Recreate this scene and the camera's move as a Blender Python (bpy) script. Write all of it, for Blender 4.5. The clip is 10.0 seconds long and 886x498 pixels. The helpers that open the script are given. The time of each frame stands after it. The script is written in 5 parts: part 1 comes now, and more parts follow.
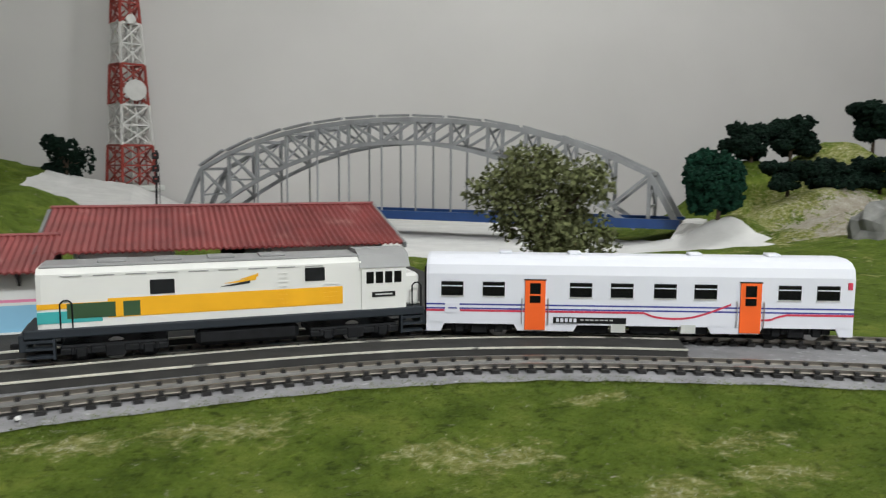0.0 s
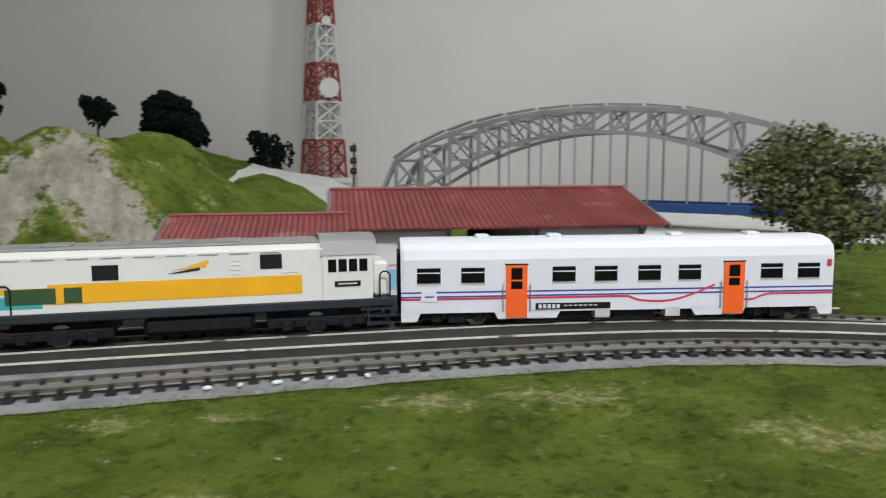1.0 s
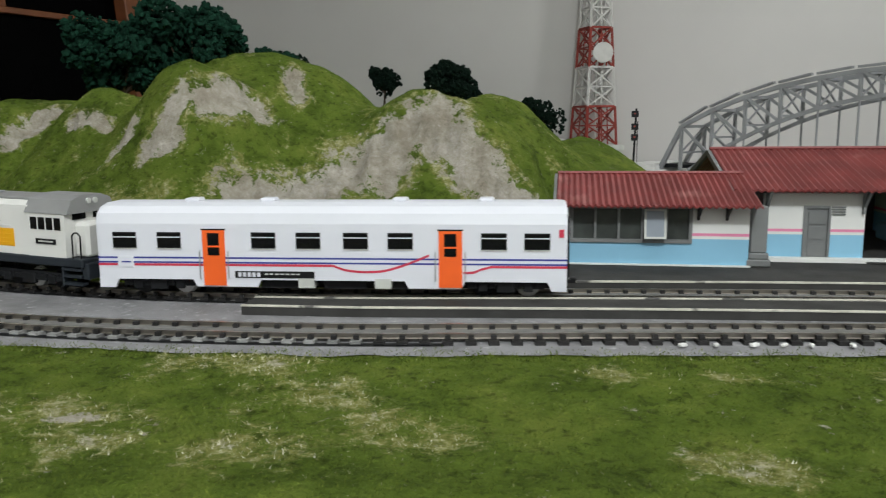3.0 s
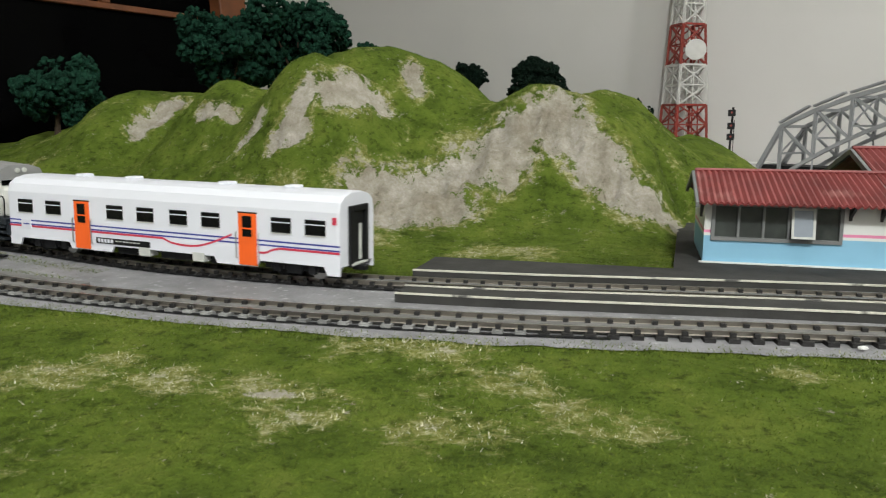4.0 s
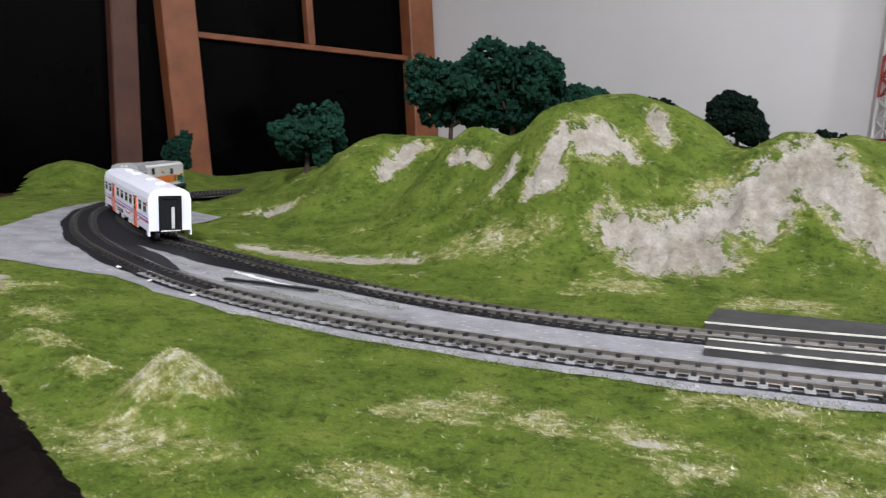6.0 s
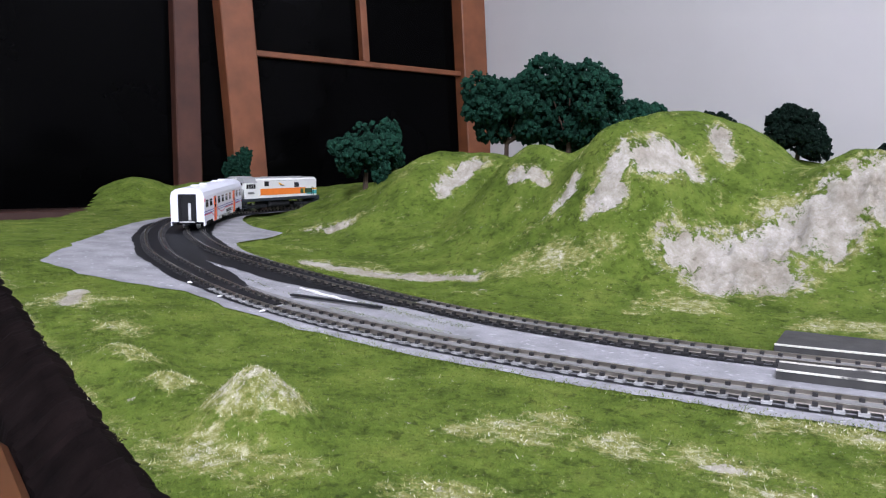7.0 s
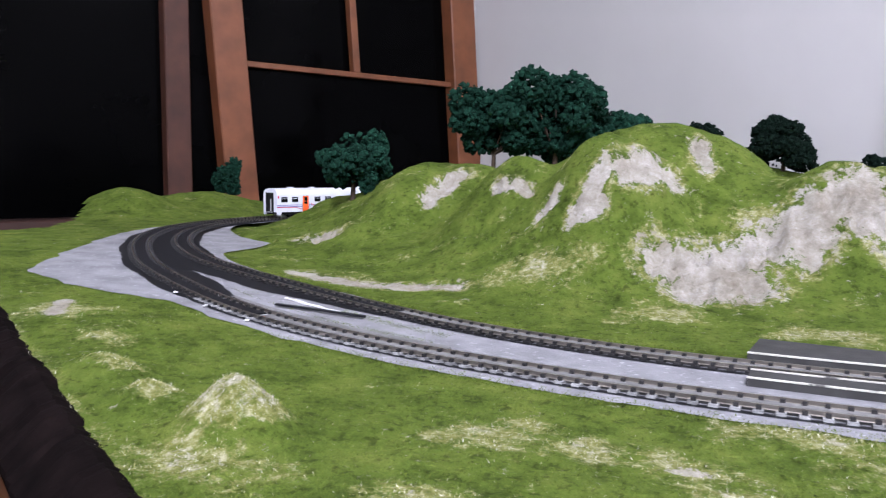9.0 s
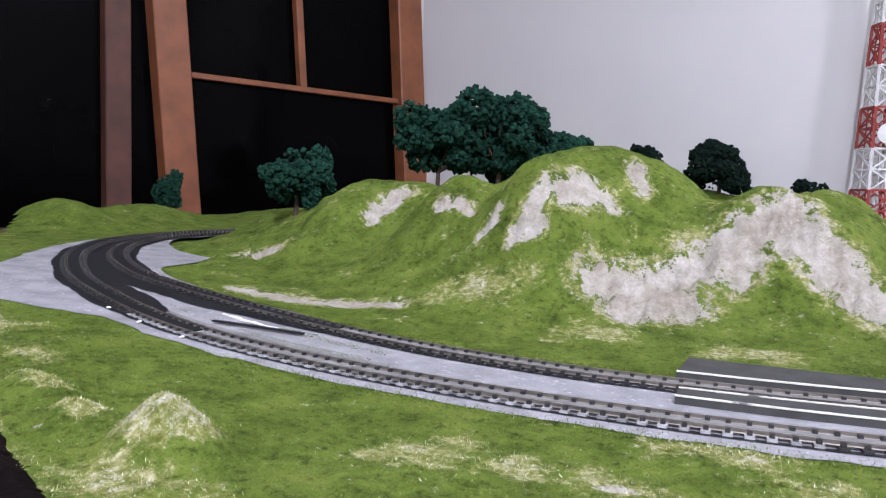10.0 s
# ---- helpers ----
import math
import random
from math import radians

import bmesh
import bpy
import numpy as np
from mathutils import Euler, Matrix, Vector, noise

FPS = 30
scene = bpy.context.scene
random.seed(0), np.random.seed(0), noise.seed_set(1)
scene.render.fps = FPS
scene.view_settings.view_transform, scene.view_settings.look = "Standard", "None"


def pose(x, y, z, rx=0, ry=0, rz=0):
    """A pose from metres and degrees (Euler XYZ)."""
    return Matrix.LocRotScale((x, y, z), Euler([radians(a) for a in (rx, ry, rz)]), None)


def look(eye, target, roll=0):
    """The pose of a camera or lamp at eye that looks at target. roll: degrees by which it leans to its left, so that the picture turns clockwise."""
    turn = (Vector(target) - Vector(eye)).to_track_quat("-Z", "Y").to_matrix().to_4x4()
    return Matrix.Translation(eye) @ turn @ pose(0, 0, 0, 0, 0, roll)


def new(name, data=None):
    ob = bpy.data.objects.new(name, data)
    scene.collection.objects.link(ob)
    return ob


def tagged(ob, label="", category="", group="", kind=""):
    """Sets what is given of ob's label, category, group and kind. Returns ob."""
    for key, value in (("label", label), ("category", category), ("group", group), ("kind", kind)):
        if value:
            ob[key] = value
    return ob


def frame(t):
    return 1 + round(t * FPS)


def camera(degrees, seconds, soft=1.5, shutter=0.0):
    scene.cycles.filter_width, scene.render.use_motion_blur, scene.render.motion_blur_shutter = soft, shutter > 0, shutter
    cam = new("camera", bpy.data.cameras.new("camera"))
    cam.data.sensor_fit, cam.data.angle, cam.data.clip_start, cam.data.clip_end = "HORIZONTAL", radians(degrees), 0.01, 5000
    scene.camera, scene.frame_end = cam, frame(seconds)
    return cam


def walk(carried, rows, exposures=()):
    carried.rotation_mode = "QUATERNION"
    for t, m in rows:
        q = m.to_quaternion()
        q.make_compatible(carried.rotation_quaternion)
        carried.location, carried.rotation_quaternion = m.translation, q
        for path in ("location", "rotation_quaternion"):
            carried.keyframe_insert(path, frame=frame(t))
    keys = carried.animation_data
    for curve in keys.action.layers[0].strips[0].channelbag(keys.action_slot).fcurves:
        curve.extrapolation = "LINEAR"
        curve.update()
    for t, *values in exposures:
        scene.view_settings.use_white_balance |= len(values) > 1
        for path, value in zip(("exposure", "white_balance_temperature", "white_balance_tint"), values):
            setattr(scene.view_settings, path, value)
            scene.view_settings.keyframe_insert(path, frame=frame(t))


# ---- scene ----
cam = camera(59.87, 10.0, soft=1.15, shutter=0.3)
PATH = [
    (0, (0.2954, -0.3533, 0.0970), (0.6325, 0.5812, -0.0172), 0.33),
    (0.5, (0.2644, -0.3482, 0.0918), (0.5126, 0.6123, -0.0343), -0.08),
    (1, (0.2280, -0.3426, 0.0890), (0.3690, 0.6399, -0.0324), -0.22),
    (1.5, (0.1969, -0.3360, 0.0817), (0.2241, 0.6532, -0.0627), -0.70),
    (2, (0.1755, -0.3305, 0.0803), (0.1299, 0.6565, -0.0733), -0.98),
    (2.5, (0.1577, -0.3265, 0.0793), (0.0619, 0.6559, -0.0810), -0.85),
    (2.7, (0.1464, -0.3301, 0.0824), (0.0235, 0.6494, -0.0775), -0.68),
    (3.8, (0.1105, -0.3382, 0.0799), (-0.1229, 0.6210, -0.0792), -0.04),
    (4, (0.0990, -0.3432, 0.0799), (-0.1486, 0.6121, -0.0816), 0.24),
    (4.5, (0.0960, -0.3517, 0.0813), (-0.1725, 0.5982, -0.0789), 0.60),
    (5, (0.0903, -0.3580, 0.0851), (-0.1917, 0.5885, -0.0716), 0.50),
    (5.5, (0.0611, -0.3728, 0.0882), (-0.2953, 0.5502, -0.0570), 0.55),
    (6, (0.0381, -0.3895, 0.0939), (-0.4021, 0.4995, -0.0324), 0.53),
    (6.2, (0.0365, -0.3938, 0.0961), (-0.4243, 0.4855, -0.0243), 0.29),
    (7.5, (0.0292, -0.3991, 0.0975), (-0.4754, 0.4574, -0.0105), 0.67),
    (8, (0.0270, -0.4017, 0.0976), (-0.4813, 0.4527, -0.0106), 0.79),
    (8.5, (0.0297, -0.4018, 0.0996), (-0.4803, 0.4518, -0.0065), 0.93),
    (9, (0.0419, -0.4015, 0.0985), (-0.4475, 0.4653, 0.0021), 0.45),
    (9.5, (0.0535, -0.4048, 0.0983), (-0.3797, 0.4920, 0.0085), 0.77),
    (10, (0.0471, -0.4028, 0.1003), (-0.3814, 0.4977, 0.0258), 1.51),
]
EXPOSURES = [(0, -0.50, 6500, 6), (1.5, -0.55, 6450, 6), (2.5, -0.62, 6450, 4), (3.3, -0.42, 6550, 4), (4.0, -0.22, 6750, 4), (4.5, 0.0, 6800, 5), (6, 0.29, 6150, 15), (7.5, 0.55, 5700, 21), (10, 0.57, 5750, 22)]
walk(cam, [(t, look(eye, target, roll)) for t, eye, target, roll in PATH], EXPOSURES)

# ---- light: a room at night under one ceiling lamp, and an added fill lamp ----
world = bpy.data.worlds.new("world")
scene.world = world
world.use_nodes = True
world.node_tree.nodes["Background"].inputs[0].default_value = (0.75, 0.85, 1.0, 1)
world.node_tree.nodes["Background"].inputs[1].default_value = 0.004


def bulb(name, place, radius, watts, color):
    data = bpy.data.lights.new(name, "POINT")
    data.shadow_soft_size, data.energy, data.color = radius, watts, color
    ob = new(name, data)
    ob.location = place
    return ob


bulb("ceiling_or_fill_lamp", (0.45, -1.40, 1.34), 0.09, 140.0, (0.955, 0.975, 1.0))
# added fill without a known source; brightens the right of the back wall
bulb("ceiling_or_fill_lamp", (1.25, 0.85, 1.60), 0.10, 40.0, (0.965, 0.975, 1.0))

# ---- helpers ----


def obj(name, bm, mat, smooth=False):
    me = bpy.data.meshes.new(name)
    bm.to_mesh(me)
    bm.free()
    mats = mat if isinstance(mat, (list, tuple)) else [mat]
    for m in mats:
        me.materials.append(m)
    if smooth:
        for p in me.polygons:
            p.use_smooth = True
    return new(name, me)


def part(name, bm, mat, parent, label="", smooth=False):
    ob = obj(name, bm, mat, smooth)
    ob.parent = parent
    if label:
        tagged(ob, label)
    return ob


def thing(name, m, label, category, group=""):
    ob = new(name)
    ob.empty_display_size = 0.01
    ob.matrix_world = m
    return tagged(ob, label, category, group)


def share(name, ob, parent, m, label=""):
    """Another piece on the mesh of ob."""
    o = new(name, ob.data)
    o.parent = parent
    o.matrix_basis = m
    if label:
        tagged(o, label)
    return o


def box(bm, x0, x1, y0, y1, z0, z1, m=None, bevel=0.0):
    vs = [Vector((x, y, z)) for z in (z0, z1) for y in (y0, y1) for x in (x0, x1)]
    if m is not None:
        vs = [m @ v for v in vs]
    vs = [bm.verts.new(v) for v in vs]
    fs = [bm.faces.new([vs[i] for i in f]) for f in ((0, 2, 3, 1), (4, 5, 7, 6), (0, 1, 5, 4), (2, 6, 7, 3), (0, 4, 6, 2), (1, 3, 7, 5))]
    if bevel:
        es = list({e for f in fs for e in f.edges})
        bmesh.ops.bevel(bm, geom=es, offset=bevel, segments=1, affect="EDGES", profile=0.5)
    return bm


def boxm(x0, x1, y0, y1, z0, z1, bevel=0.0):
    return box(bmesh.new(), x0, x1, y0, y1, z0, z1, None, bevel)


def rod(bm, a, b, r, sides=6, r2=None):
    a, b = Vector(a), Vector(b)
    d = (b - a)
    if d.length < 1e-7:
        return bm
    q = d.to_track_quat("Z", "Y")
    rings = []
    for p, rr in ((a, r), (b, r if r2 is None else r2)):
        rings.append([bm.verts.new(p + q @ Vector((rr * math.cos(2 * math.pi * i / sides), rr * math.sin(2 * math.pi * i / sides), 0))) for i in range(sides)])
    for i in range(sides):
        j = (i + 1) % sides
        bm.faces.new((rings[0][i], rings[0][j], rings[1][j], rings[1][i]))
    bm.faces.new(rings[0][::-1])
    bm.faces.new(rings[1])
    return bm


def bar(bm, a, b, w, h=None):
    """A square bar from a to b."""
    a, b = Vector(a), Vector(b)
    h = h or w
    q = (b - a).to_track_quat("X", "Z")
    m = Matrix.Translation(a) @ q.to_matrix().to_4x4()
    return box(bm, 0, (b - a).length, -w / 2, w / 2, -h / 2, h / 2, m)


def tube(bm, pts, r, sides=6):
    for a, b in zip(pts[:-1], pts[1:]):
        rod(bm, a, b, r, sides)
    return bm


def loft(bm, rows, close=False, caps=False):
    """Quads between rows of points of equal length."""
    vr = [[bm.verts.new(p) for p in row] for row in rows]
    n = len(rows[0])
    for a, b in zip(vr[:-1], vr[1:]):
        for i in range(n if close else n - 1):
            j = (i + 1) % n
            bm.faces.new((a[i], a[j], b[j], b[i]))
    if caps:
        bm.faces.new(vr[0][::-1])
        bm.faces.new(vr[-1])
    return bm


# ---- materials ----


def mat(name, color, rough=0.7, metal=0.0, vary=0.12, scale=60.0, bump=0.0, bump_scale=200.0, spec=0.5, stain=None, stain_scale=8.0, stain_lo=0.5, stain_hi=0.7, per_object=0.0):
    m = bpy.data.materials.new(name)
    m.use_nodes = True
    nt = m.node_tree
    bs = nt.nodes["Principled BSDF"]
    bs.inputs["Roughness"].default_value = rough
    bs.inputs["Metallic"].default_value = metal
    bs.inputs["Specular IOR Level"].default_value = spec
    co = nt.nodes.new("ShaderNodeTexCoord")
    n1 = nt.nodes.new("ShaderNodeTexNoise")
    n1.inputs["Scale"].default_value, n1.inputs["Detail"].default_value = scale, 5
    nt.links.new(co.outputs["Object"], n1.inputs["Vector"])
    ramp = nt.nodes.new("ShaderNodeValToRGB")
    ramp.color_ramp.elements[0].position, ramp.color_ramp.elements[1].position = 0.3, 0.7
    ramp.color_ramp.elements[0].color = (*[max(0, c * (1 - vary)) for c in color], 1)
    ramp.color_ramp.elements[1].color = (*[min(1, c * (1 + vary)) for c in color], 1)
    nt.links.new(n1.outputs["Fac"], ramp.inputs["Fac"])
    out = ramp.outputs["Color"]
    if stain:
        n2 = nt.nodes.new("ShaderNodeTexNoise")
        n2.inputs["Scale"].default_value, n2.inputs["Detail"].default_value = stain_scale, 6
        nt.links.new(co.outputs["Object"], n2.inputs["Vector"])
        r2 = nt.nodes.new("ShaderNodeValToRGB")
        r2.color_ramp.elements[0].position, r2.color_ramp.elements[1].position = stain_lo, stain_hi
        nt.links.new(n2.outputs["Fac"], r2.inputs["Fac"])
        mx = nt.nodes.new("ShaderNodeMix")
        mx.data_type = "RGBA"
        nt.links.new(r2.outputs["Color"], mx.inputs[0])
        nt.links.new(out, mx.inputs[6])
        mx.inputs[7].default_value = (*stain, 1)
        out = mx.outputs[2]
    if per_object:
        oi = nt.nodes.new("ShaderNodeObjectInfo")
        hs = nt.nodes.new("ShaderNodeHueSaturation")
        mp = nt.nodes.new("ShaderNodeMapRange")
        mp.inputs[3].default_value, mp.inputs[4].default_value = 1 - per_object, 1 + per_object
        nt.links.new(oi.outputs["Random"], mp.inputs[0])
        nt.links.new(mp.outputs[0], hs.inputs["Value"])
        nt.links.new(out, hs.inputs["Color"])
        out = hs.outputs["Color"]
    nt.links.new(out, bs.inputs["Base Color"])
    if bump:
        n3 = nt.nodes.new("ShaderNodeTexNoise")
        n3.inputs["Scale"].default_value, n3.inputs["Detail"].default_value = bump_scale, 4
        nt.links.new(co.outputs["Object"], n3.inputs["Vector"])
        bp = nt.nodes.new("ShaderNodeBump")
        bp.inputs["Strength"].default_value, bp.inputs["Distance"].default_value = bump, 0.001
        nt.links.new(n3.outputs["Fac"], bp.inputs["Height"])
        nt.links.new(bp.outputs["Normal"], bs.inputs["Normal"])
    return m


def ramp_node(nt, src, stops):
    r = nt.nodes.new("ShaderNodeValToRGB")
    el = r.color_ramp.elements
    while len(el) < len(stops):
        el.new(0.5)
    for e, (p, c) in zip(el, stops):
        e.position, e.color = p, (*c, 1) if len(c) == 3 else c
    nt.links.new(src, r.inputs["Fac"])
    return r.outputs["Color"]


def mix_node(nt, fac, a, b):
    mx = nt.nodes.new("ShaderNodeMix")
    mx.data_type = "RGBA"
    for sock, v in ((mx.inputs[0], fac), (mx.inputs[6], a), (mx.inputs[7], b)):
        if isinstance(v, (int, float)):
            sock.default_value = v
        elif isinstance(v, tuple):
            sock.default_value = (*v, 1)
        else:
            nt.links.new(v, sock)
    return mx.outputs[2]


def noise_node(nt, co, scale, detail=5, rough=0.55, dist=0.0):
    n = nt.nodes.new("ShaderNodeTexNoise")
    n.inputs["Scale"].default_value, n.inputs["Detail"].default_value = scale, detail
    n.inputs["Roughness"].default_value, n.inputs["Distortion"].default_value = rough, dist
    nt.links.new(co, n.inputs["Vector"])
    return n.outputs["Fac"]


def with_attribute(nt, name, src, gain, shift):
    """A mesh value with a noise laid over it."""
    at = nt.nodes.new("ShaderNodeAttribute")
    at.attribute_name = name
    k = nt.nodes.new("ShaderNodeMath")
    k.operation = "MULTIPLY_ADD"
    k.inputs[1].default_value, k.inputs[2].default_value = gain, shift
    nt.links.new(src, k.inputs[0])
    add = nt.nodes.new("ShaderNodeMath")
    add.operation = "ADD"
    nt.links.new(at.outputs["Fac"], add.inputs[0])
    nt.links.new(k.outputs[0], add.inputs[1])
    return add.outputs[0]


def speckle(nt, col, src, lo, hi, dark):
    """Shade of small hollows between the tufts, painted darker where the noise is low."""
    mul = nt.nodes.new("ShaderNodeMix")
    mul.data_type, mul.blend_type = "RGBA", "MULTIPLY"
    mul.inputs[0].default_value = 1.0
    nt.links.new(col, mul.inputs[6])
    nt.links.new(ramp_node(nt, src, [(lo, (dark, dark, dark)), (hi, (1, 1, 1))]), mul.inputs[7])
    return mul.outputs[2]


def ground_material():
    """Flocked grass with yellow and bare patches; plaster rock where the mesh says so."""
    m = bpy.data.materials.new("flocked_ground")
    m.use_nodes = True
    nt = m.node_tree
    bs = nt.nodes["Principled BSDF"]
    bs.inputs["Roughness"].default_value, bs.inputs["Specular IOR Level"].default_value = 0.95, 0.1
    co = nt.nodes.new("ShaderNodeTexCoord").outputs["Object"]
    grass = ramp_node(nt, noise_node(nt, co, 30, 10, 0.72), [(0.32, (0.056, 0.088, 0.011)), (0.50, (0.115, 0.168, 0.023)), (0.68, (0.190, 0.232, 0.042))])
    # fine hollows: their shade is multiplied into the green
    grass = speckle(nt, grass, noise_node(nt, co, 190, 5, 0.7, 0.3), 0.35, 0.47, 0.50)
    yellow = ramp_node(nt, noise_node(nt, co, 190, 7, 0.75), [(0.36, (0.110, 0.140, 0.018)), (0.52, (0.260, 0.265, 0.085)), (0.64, (0.52, 0.49, 0.30))])
    dry = with_attribute(nt, "straw", noise_node(nt, co, 115, 12, 0.80, 0.3), 3.2, -1.76)
    base = mix_node(nt, ramp_node(nt, dry, [(0.30, (0, 0, 0)), (0.62, (1, 1, 1))]), grass, yellow)
    bare = ramp_node(nt, noise_node(nt, co, 210, 7, 0.75), [(0.34, (0.27, 0.25, 0.13)), (0.62, (0.68, 0.64, 0.53))])
    base = mix_node(nt, ramp_node(nt, with_attribute(nt, "straw", noise_node(nt, co, 130, 12, 0.82, 0.3), 3.4, -2.36), [(0.34, (0, 0, 0)), (0.60, (0.9, 0.9, 0.9))]), base, bare)
    pale = ramp_node(nt, noise_node(nt, co, 160, 6, 0.7), [(0.3, (0.22, 0.20, 0.10)), (0.7, (0.60, 0.57, 0.46))])
    base = mix_node(nt, ramp_node(nt, noise_node(nt, co, 70, 12, 0.82, 0.4), [(0.655, (0, 0, 0)), (0.705, (0.9, 0.9, 0.9))]), base, pale)
    rock = ramp_node(nt, noise_node(nt, co, 95, 12, 0.84, 0.25), [(0.30, (0.17, 0.155, 0.11)), (0.42, (0.42, 0.385, 0.315)), (0.56, (0.53, 0.495, 0.435)), (0.70, (0.76, 0.735, 0.69))])
    dusty = ramp_node(nt, noise_node(nt, co, 26, 8, 0.7, 0.3), [(0.38, (0.46, 0.40, 0.30)), (0.60, (1.0, 1.0, 1.0))])
    mul = nt.nodes.new("ShaderNodeMix")
    mul.data_type, mul.blend_type = "RGBA", "MULTIPLY"
    mul.inputs[0].default_value = 0.55
    nt.links.new(rock, mul.inputs[6])
    nt.links.new(dusty, mul.inputs[7])
    rock = mul.outputs[2]
    at = nt.nodes.new("ShaderNodeAttribute")
    at.attribute_name = "rock"
    mth = nt.nodes.new("ShaderNodeMath")
    mth.operation = "ADD"
    nt.links.new(at.outputs["Fac"], mth.inputs[0])
    sub = nt.nodes.new("ShaderNodeMath")
    sub.operation = "MULTIPLY_ADD"
    sub.inputs[1].default_value, sub.inputs[2].default_value = 3.4, -1.7
    nt.links.new(noise_node(nt, co, 85, 12, 0.80), sub.inputs[0])
    nt.links.new(sub.outputs[0], mth.inputs[1])
    base = mix_node(nt, ramp_node(nt, mth.outputs[0], [(0.40, (0, 0, 0)), (0.52, (1, 1, 1))]), base, rock)
    nt.links.new(base, bs.inputs["Base Color"])
    bp = nt.nodes.new("ShaderNodeBump")
    bp.inputs["Strength"].default_value, bp.inputs["Distance"].default_value = 0.9, 0.0022
    nt.links.new(noise_node(nt, co, 420, 4, 0.7), bp.inputs["Height"])
    b2 = nt.nodes.new("ShaderNodeBump")
    b2.inputs["Strength"].default_value, b2.inputs["Distance"].default_value = 0.8, 0.008
    nt.links.new(noise_node(nt, co, 110, 8, 0.72, 0.2), b2.inputs["Height"])
    nt.links.new(bp.outputs["Normal"], b2.inputs["Normal"])
    nt.links.new(b2.outputs["Normal"], bs.inputs["Normal"])
    return m


M_GROUND = ground_material()
M_BALLAST = mat("grey_painted_roadbed", (0.215, 0.212, 0.220), 0.85, vary=0.25, scale=45, bump=0.7, bump_scale=420, stain=(0.42, 0.42, 0.43), stain_scale=240, stain_lo=0.62, stain_hi=0.74)
M_TIE = mat("black_plastic_sleeper", (0.012, 0.011, 0.011), 0.6, vary=0.3, bump=0.3, bump_scale=900, per_object=0.3)
M_TIE_GREY = mat("grey_dusted_sleeper", (0.24, 0.24, 0.235), 0.8, vary=0.3, scale=200, per_object=0.35)
M_INFILL = mat("brown_grey_track_filler", (0.150, 0.147, 0.140), 0.8, vary=0.2, scale=60, bump=0.3, bump_scale=700)
M_RAIL = mat("nickel_silver_rail", (0.34, 0.31, 0.27), 0.32, metal=0.9, vary=0.25, scale=40)
M_ASPHALT = mat("dark_grey_platform", (0.046, 0.045, 0.043), 0.85, spec=0.15, vary=0.2, scale=80, bump=0.2, bump_scale=600)
M_EDGE = mat("cream_platform_edge", (0.52, 0.50, 0.43), 0.7, vary=0.2, scale=120, stain=(0.10, 0.095, 0.09), stain_scale=60, stain_lo=0.60, stain_hi=0.66)
M_WALLPAINT = mat("white_room_plaster", (0.57, 0.555, 0.54), 0.9, vary=0.03, scale=3, bump=0.1, bump_scale=300)
M_WHITE = mat("white_plastic", (0.69, 0.70, 0.76), 0.38, vary=0.02, scale=30)
M_LOCO = mat("cream_white_paint", (0.68, 0.675, 0.65), 0.40, vary=0.04, scale=40)
M_BLUE = mat("blue_stripe", (0.03, 0.04, 0.28), 0.5, vary=0.05)
M_RED = mat("red_stripe", (0.55, 0.035, 0.075), 0.5, vary=0.05)
M_ORANGE = mat("orange_door_paint", (0.86, 0.125, 0.018), 0.42, vary=0.05)
M_YELLOW = mat("amber_band_paint", (0.80, 0.40, 0.012), 0.42, vary=0.06)
M_ORANGE_BAND = mat("deep_orange_band_paint", (0.80, 0.20, 0.02), 0.42, vary=0.06)
M_TEAL = mat("teal_paint", (0.05, 0.36, 0.36), 0.45, vary=0.06)
M_DGREEN = mat("dark_green_panel", (0.03, 0.075, 0.03), 0.5, vary=0.1)
M_BLACK = mat("black_plastic", (0.007, 0.007, 0.008), 0.5, vary=0.2, spec=0.25)
M_UNDER = mat("grey_black_underframe", (0.008, 0.0085, 0.010), 0.6, vary=0.35, scale=150, spec=0.25)
M_FRAME = mat("slate_grey_frame", (0.021, 0.026, 0.033), 0.5, vary=0.15, spec=0.3)
M_GREYROOF = mat("mid_grey_roof_paint", (0.25, 0.25, 0.25), 0.5, vary=0.08)
M_GLASS = mat("dark_window_glass", (0.006, 0.006, 0.007), 0.15, vary=0.1, spec=0.25)
M_PANE = mat("dull_grey_station_glass", (0.045, 0.050, 0.047), 0.25, vary=0.5, scale=60, spec=0.4)
M_SILVER = mat("bare_steel", (0.5, 0.5, 0.5), 0.35, metal=0.8, vary=0.1)
M_LIGHTGREY = mat("pale_grey_box", (0.50, 0.51, 0.48), 0.6, vary=0.1)
M_ROOF = mat("dull_red_corrugated_roof", (0.20, 0.040, 0.038), 0.55, vary=0.25, scale=45, stain=(0.32, 0.13, 0.12), stain_scale=35, stain_lo=0.62, stain_hi=0.72)
M_ST_WHITE = mat("station_white_wall", (0.66, 0.66, 0.64), 0.8, vary=0.05, scale=30)
M_ST_BLUE = mat("station_light_blue_wall", (0.22, 0.44, 0.60), 0.75, vary=0.06, scale=30)
M_ST_PINK = mat("station_pink_band", (0.68, 0.22, 0.36), 0.7, vary=0.05)
M_ST_GREY = mat("station_grey_wood", (0.16, 0.165, 0.165), 0.65, vary=0.12)
# near-black for brackets and gables; also holds the shade under the roof
M_ST_DARK = mat("dark_trim_and_shade", (0.035, 0.03, 0.03), 0.8, vary=0.2)
M_STEEL = mat("grey_painted_bridge_steel", (0.27, 0.275, 0.285), 0.5, vary=0.15, scale=25)
